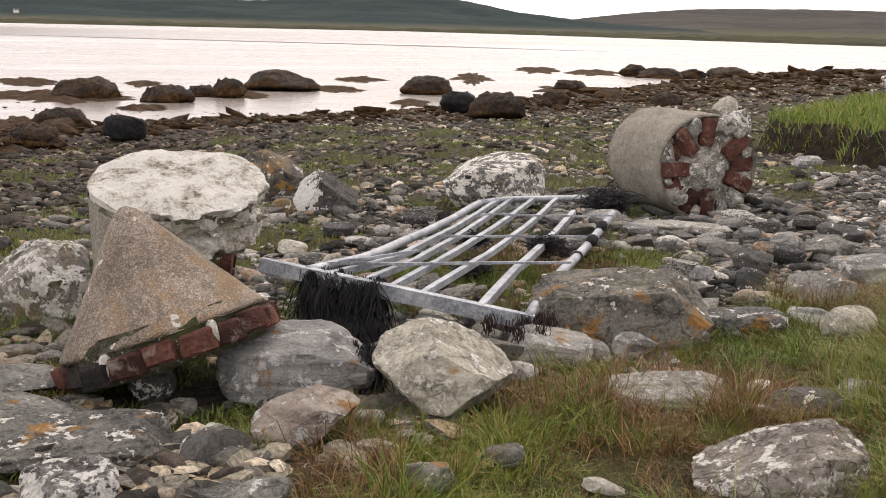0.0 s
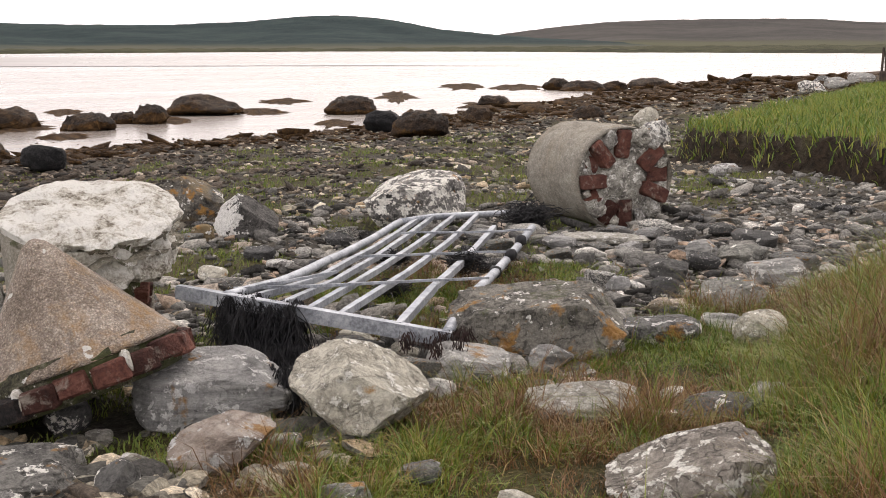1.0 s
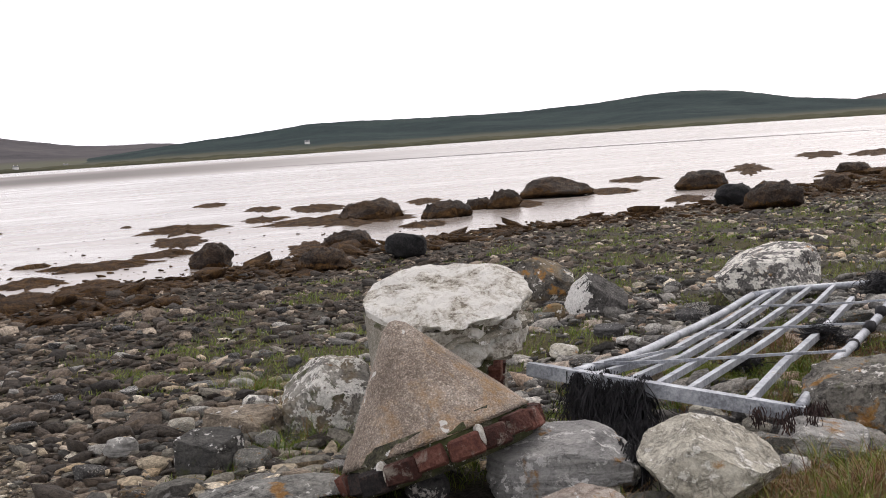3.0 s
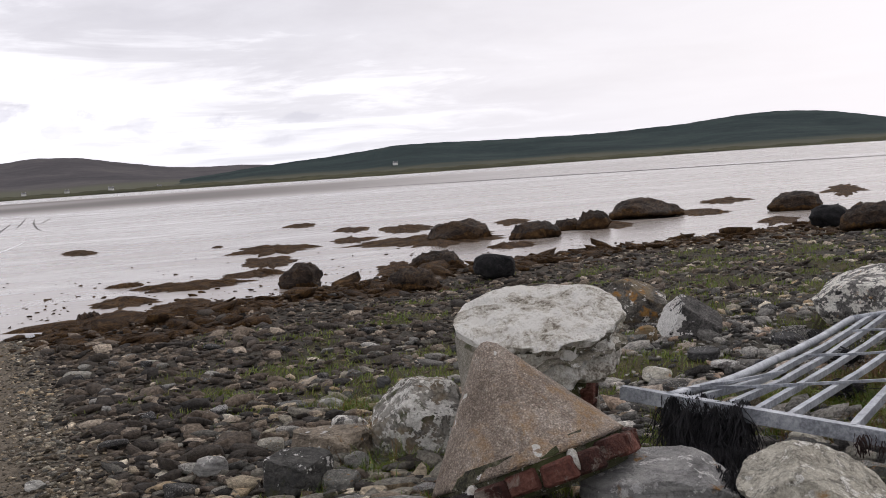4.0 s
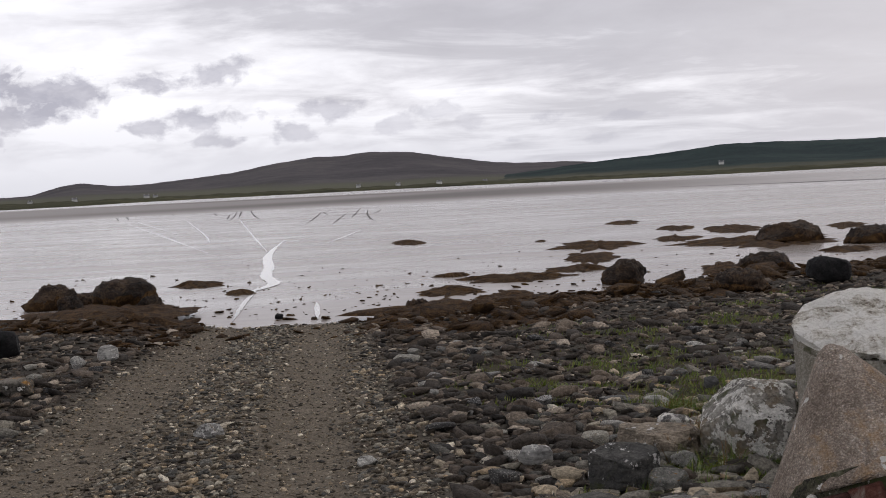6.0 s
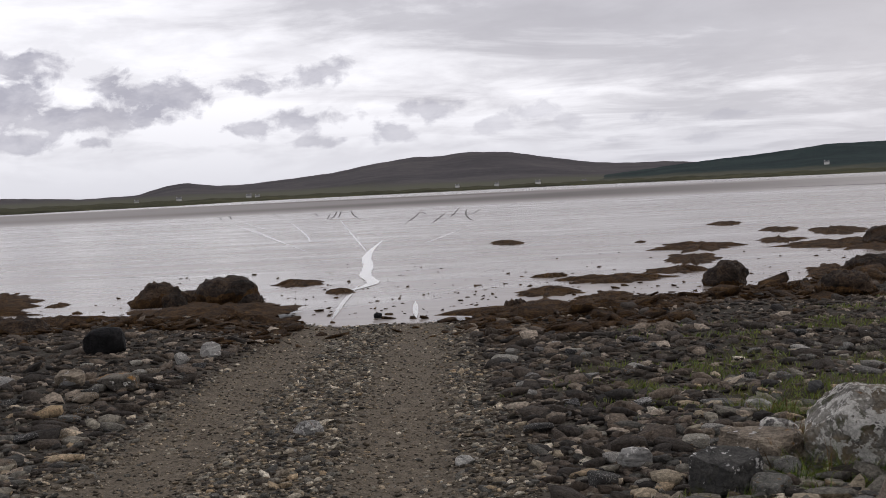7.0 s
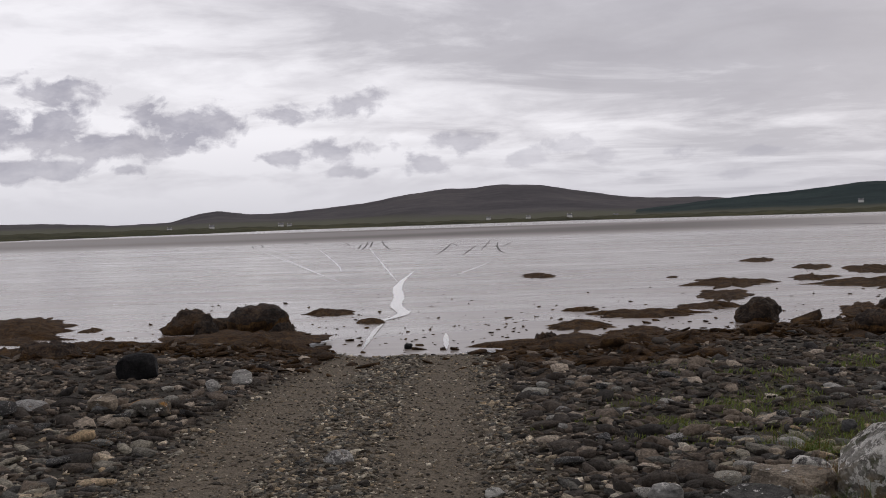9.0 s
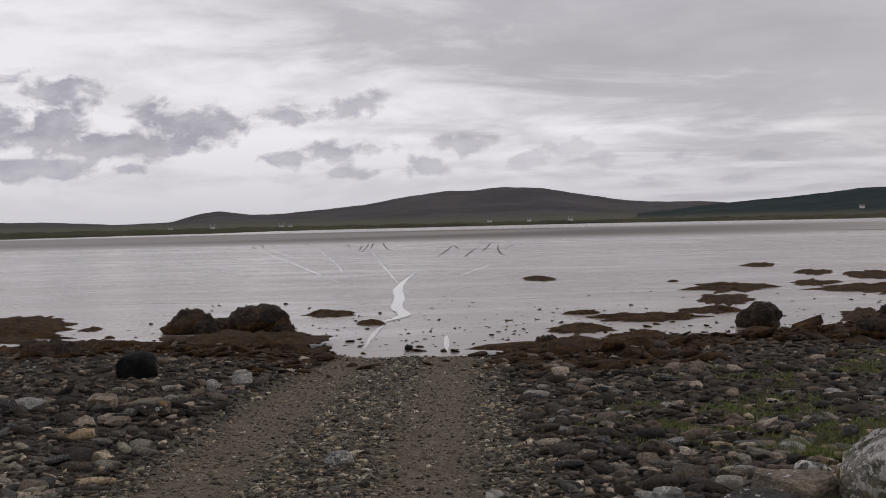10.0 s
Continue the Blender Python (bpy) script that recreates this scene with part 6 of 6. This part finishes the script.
def grass():
    rng = np.random.default_rng(31)
    # rough meadow close by, in tufts
    ta, tr = np.radians(rng.uniform(14, 62, 17000)), rng.uniform(2.2 ** 1.3, 7.5 ** 1.3, 17000) ** (1 / 1.3)
    tx, ty = tr * np.sin(ta), tr * np.cos(ta)
    z = ground_zones(tx, ty, 0)["grass"]
    h = hump(tx, ty)
    ok = (rng.uniform(0, 1, len(tx)) < z) & (np.hypot(tx, ty) > 2.2) & ((ty < 4.3) | (h > 0) | (np.hypot((tx - 4.3) / 1.25, (ty - 5.2) / 0.95) < 1) | (tx < 2.6))
    tx, ty, h = tx[ok], ty[ok], h[ok]
    size = rng.uniform(0.6, 1.3, len(tx)) * (0.62 + 0.75 * smooth(-0.5, 0.9, h)) * (0.8 + 0.4 * wob(tx, ty, 0.4, 6.0))
    # short where a stone shows above it
    for sx, sy, sw in STONES + [(1.95, 3.95, 1.2), (STUMP[0], STUMP[1], 1.0)]:
        gap = np.hypot(tx - sx, ty - sy)
        front = np.hypot(tx - sx * 0.93, ty - sy * 0.93)
        size = np.where(gap < 0.36 * sw, 0.0, np.where(front < 0.3 * sw + 0.04, size * 0.55, size))
    live = size > 0.02
    tx, ty, size = tx[live], ty[live], size[live]
    # bare, rusty ground towards the slope; tall tufts here and there
    bare = smooth(0.0, 0.5, wob(tx, ty, 0.28, 4.4) + 0.9 * (1 - smooth(0.25, 0.6, np.hypot(tx - 2.65, ty - 2.45))))
    live = rng.uniform(0, 1, len(tx)) > 0.75 * bare
    tx, ty, size, bare = tx[live], ty[live], size[live], bare[live]
    size = np.where((ty > 4.2) | (tx < 1.7), size * 0.6, size)
    tall = rng.uniform(0, 1, len(tx)) < 0.22 + 0.3 * smooth(3.2, 4.2, tx)
    size = size * np.where(tall, rng.uniform(1.2, 1.75, len(tx)), rng.uniform(0.45, 0.95, len(tx)))
    per = 26
    way = np.repeat(rng.uniform(0, 6.283, len(tx)), per)
    x = np.repeat(tx, per) + rng.normal(0, 0.028, len(tx) * per)
    y = np.repeat(ty, per) + rng.normal(0, 0.028, len(tx) * per)
    ln = np.repeat(size, per) * rng.uniform(0.08, 0.27, len(x))
    dry = np.repeat((wob(tx, ty, 0.5, 3.3) + 0.8 * bare + rng.normal(0, 0.4, len(tx))) > 0.62 - 0.3 * smooth(3.0, 4.2, tx), per) | (rng.uniform(0, 1, len(x)) < 0.1)
    lean = rng.uniform(0.2, 1.5, len(x))
    for sel, name, mat, label in ((~dry, "meadow_grass", M_GRASS, "rough green grass among the stones"), (dry, "dry_grass", M_DRYGRASS, "brown dry grass stalks")):
        blades(name, x[sel], y[sel], ln[sel] * (1.1 if name == "dry_grass" else 1.0), lean[sel], np.full(sel.sum(), 0.0036), mat, label, 5, way[sel])
    # turf on the eroded bank
    n = 240000
    bx, by = rng.uniform(9, 34, n), rng.uniform(0.5, 24, n)
    b = bank(bx, by)
    keep = (b > 0.0) & (b < 7) & (rng.uniform(0, 1, n) < 1.2 - 0.12 * b)
    bx, by, b = bx[keep], by[keep], b[keep]
    blades("bank_grass", bx, by, rng.uniform(0.08, 0.22, len(bx)), rng.uniform(0.2, 0.9, len(bx)), np.full(len(bx), 0.014), M_GRASS, "long green grass on the turf bank", 6)
    # thin turf between the beach stones
    n = 230000
    a, r = np.radians(rng.uniform(-24, 62, n)), 3.6 * 6 ** rng.uniform(0, 1, n)
    x, y = r * np.sin(a), r * np.cos(a)
    g = ground_zones(x, y, 0)["grass"]
    keep = (rng.uniform(0, 1, n) < g * 0.9) & (bank(x, y) < -0.05) & (hump(x, y) < 0) & (y > 3.2)
    x, y, r = x[keep], y[keep], r[keep]
    blades("beach_turf", x, y, rng.uniform(0.014, 0.05, len(x)) * (1 + 0.03 * r), rng.uniform(0.2, 0.9, len(x)), 0.003 + 0.0007 * r, M_TURF, "short green turf between the stones", 7)


def fence_post():
    top = new("fence_post")
    x, y = FENCE
    z = float(height(x, y))
    for dx, lean, h in ((0.0, 2, 0.95), (0.1, -3, 0.85)):
        bm = bmesh.new()
        bmesh.ops.create_cone(bm, cap_ends=True, segments=9, radius1=0.035, radius2=0.03, depth=h + 0.3)
        for v in bm.verts:
            v.co.x += 0.01 * noise.noise(v.co * 4)
        ob = part("post", bm, M_WOOD, top)
        ob.matrix_local = pose(dx, 0, h / 2 - 0.15, 0, lean, 0)
    bm = bmesh.new()
    bmesh.ops.create_cube(bm, size=1)
    bmesh.ops.scale(bm, verts=bm.verts, vec=(0.2, 0.12, 0.4))
    bmesh.ops.bevel(bm, geom=list(bm.edges), offset=0.03, segments=1, affect="EDGES")
    part("strut_block", bm, M_WOOD, top).matrix_local = pose(0.05, 0, 0.2)
    top.matrix_world = pose(x, y, z, 0, 0, -50)
    return tagged(top, "dark weathered pair of fence posts on the shore", "post")


def house(x, y, z, w, turn, tone):
    top = new("house")
    bm = bmesh.new()
    bmesh.ops.create_cube(bm, size=1)
    bmesh.ops.scale(bm, verts=bm.verts, vec=(w, w * 0.6, w * 0.5))
    bmesh.ops.translate(bm, verts=bm.verts, vec=(0, 0, w * 0.25))
    part("wall", bm, tone, top)
    bm = bmesh.new()
    h, o = w * 0.28, 0.2
    v = [bm.verts.new(q) for q in ((-w / 2 - o, -w * 0.3 - o, w * 0.5), (w / 2 + o, -w * 0.3 - o, w * 0.5), (w / 2 + o, w * 0.3 + o, w * 0.5), (-w / 2 - o, w * 0.3 + o, w * 0.5), (-w / 2 - o, 0, w * 0.5 + h), (w / 2 + o, 0, w * 0.5 + h))]
    for f in ((0, 1, 5, 4), (2, 3, 4, 5), (0, 4, 3), (1, 2, 5), (3, 2, 1, 0)):
        bm.faces.new([v[k] for k in f])
    part("roof", bm, M_SLATE, top)
    for k in (-1, 1):
        bm = bmesh.new()
        bmesh.ops.create_cube(bm, size=1)
        bmesh.ops.scale(bm, verts=bm.verts, vec=(w * 0.08, w * 0.1, w * 0.2))
        part("chimney", bm, tone, top).matrix_local = pose(k * w * 0.42, 0, w * 0.8)
    top.matrix_world = pose(x, y, z, 0, 0, turn)
    return tagged(top, "small far house with white walls and slate roof", "house", "houses across the bay")


for bearing, dist, z, w, turn in FAR_HOUSES:
    house(dist * math.sin(radians(bearing)), dist * math.cos(radians(bearing)), z, 0.6 * w, -bearing + turn, M_HOUSE)
fence_post()
sand_scraps()
wrack()
grass()
cobbles()
track_gravel()
cobble_pieces()
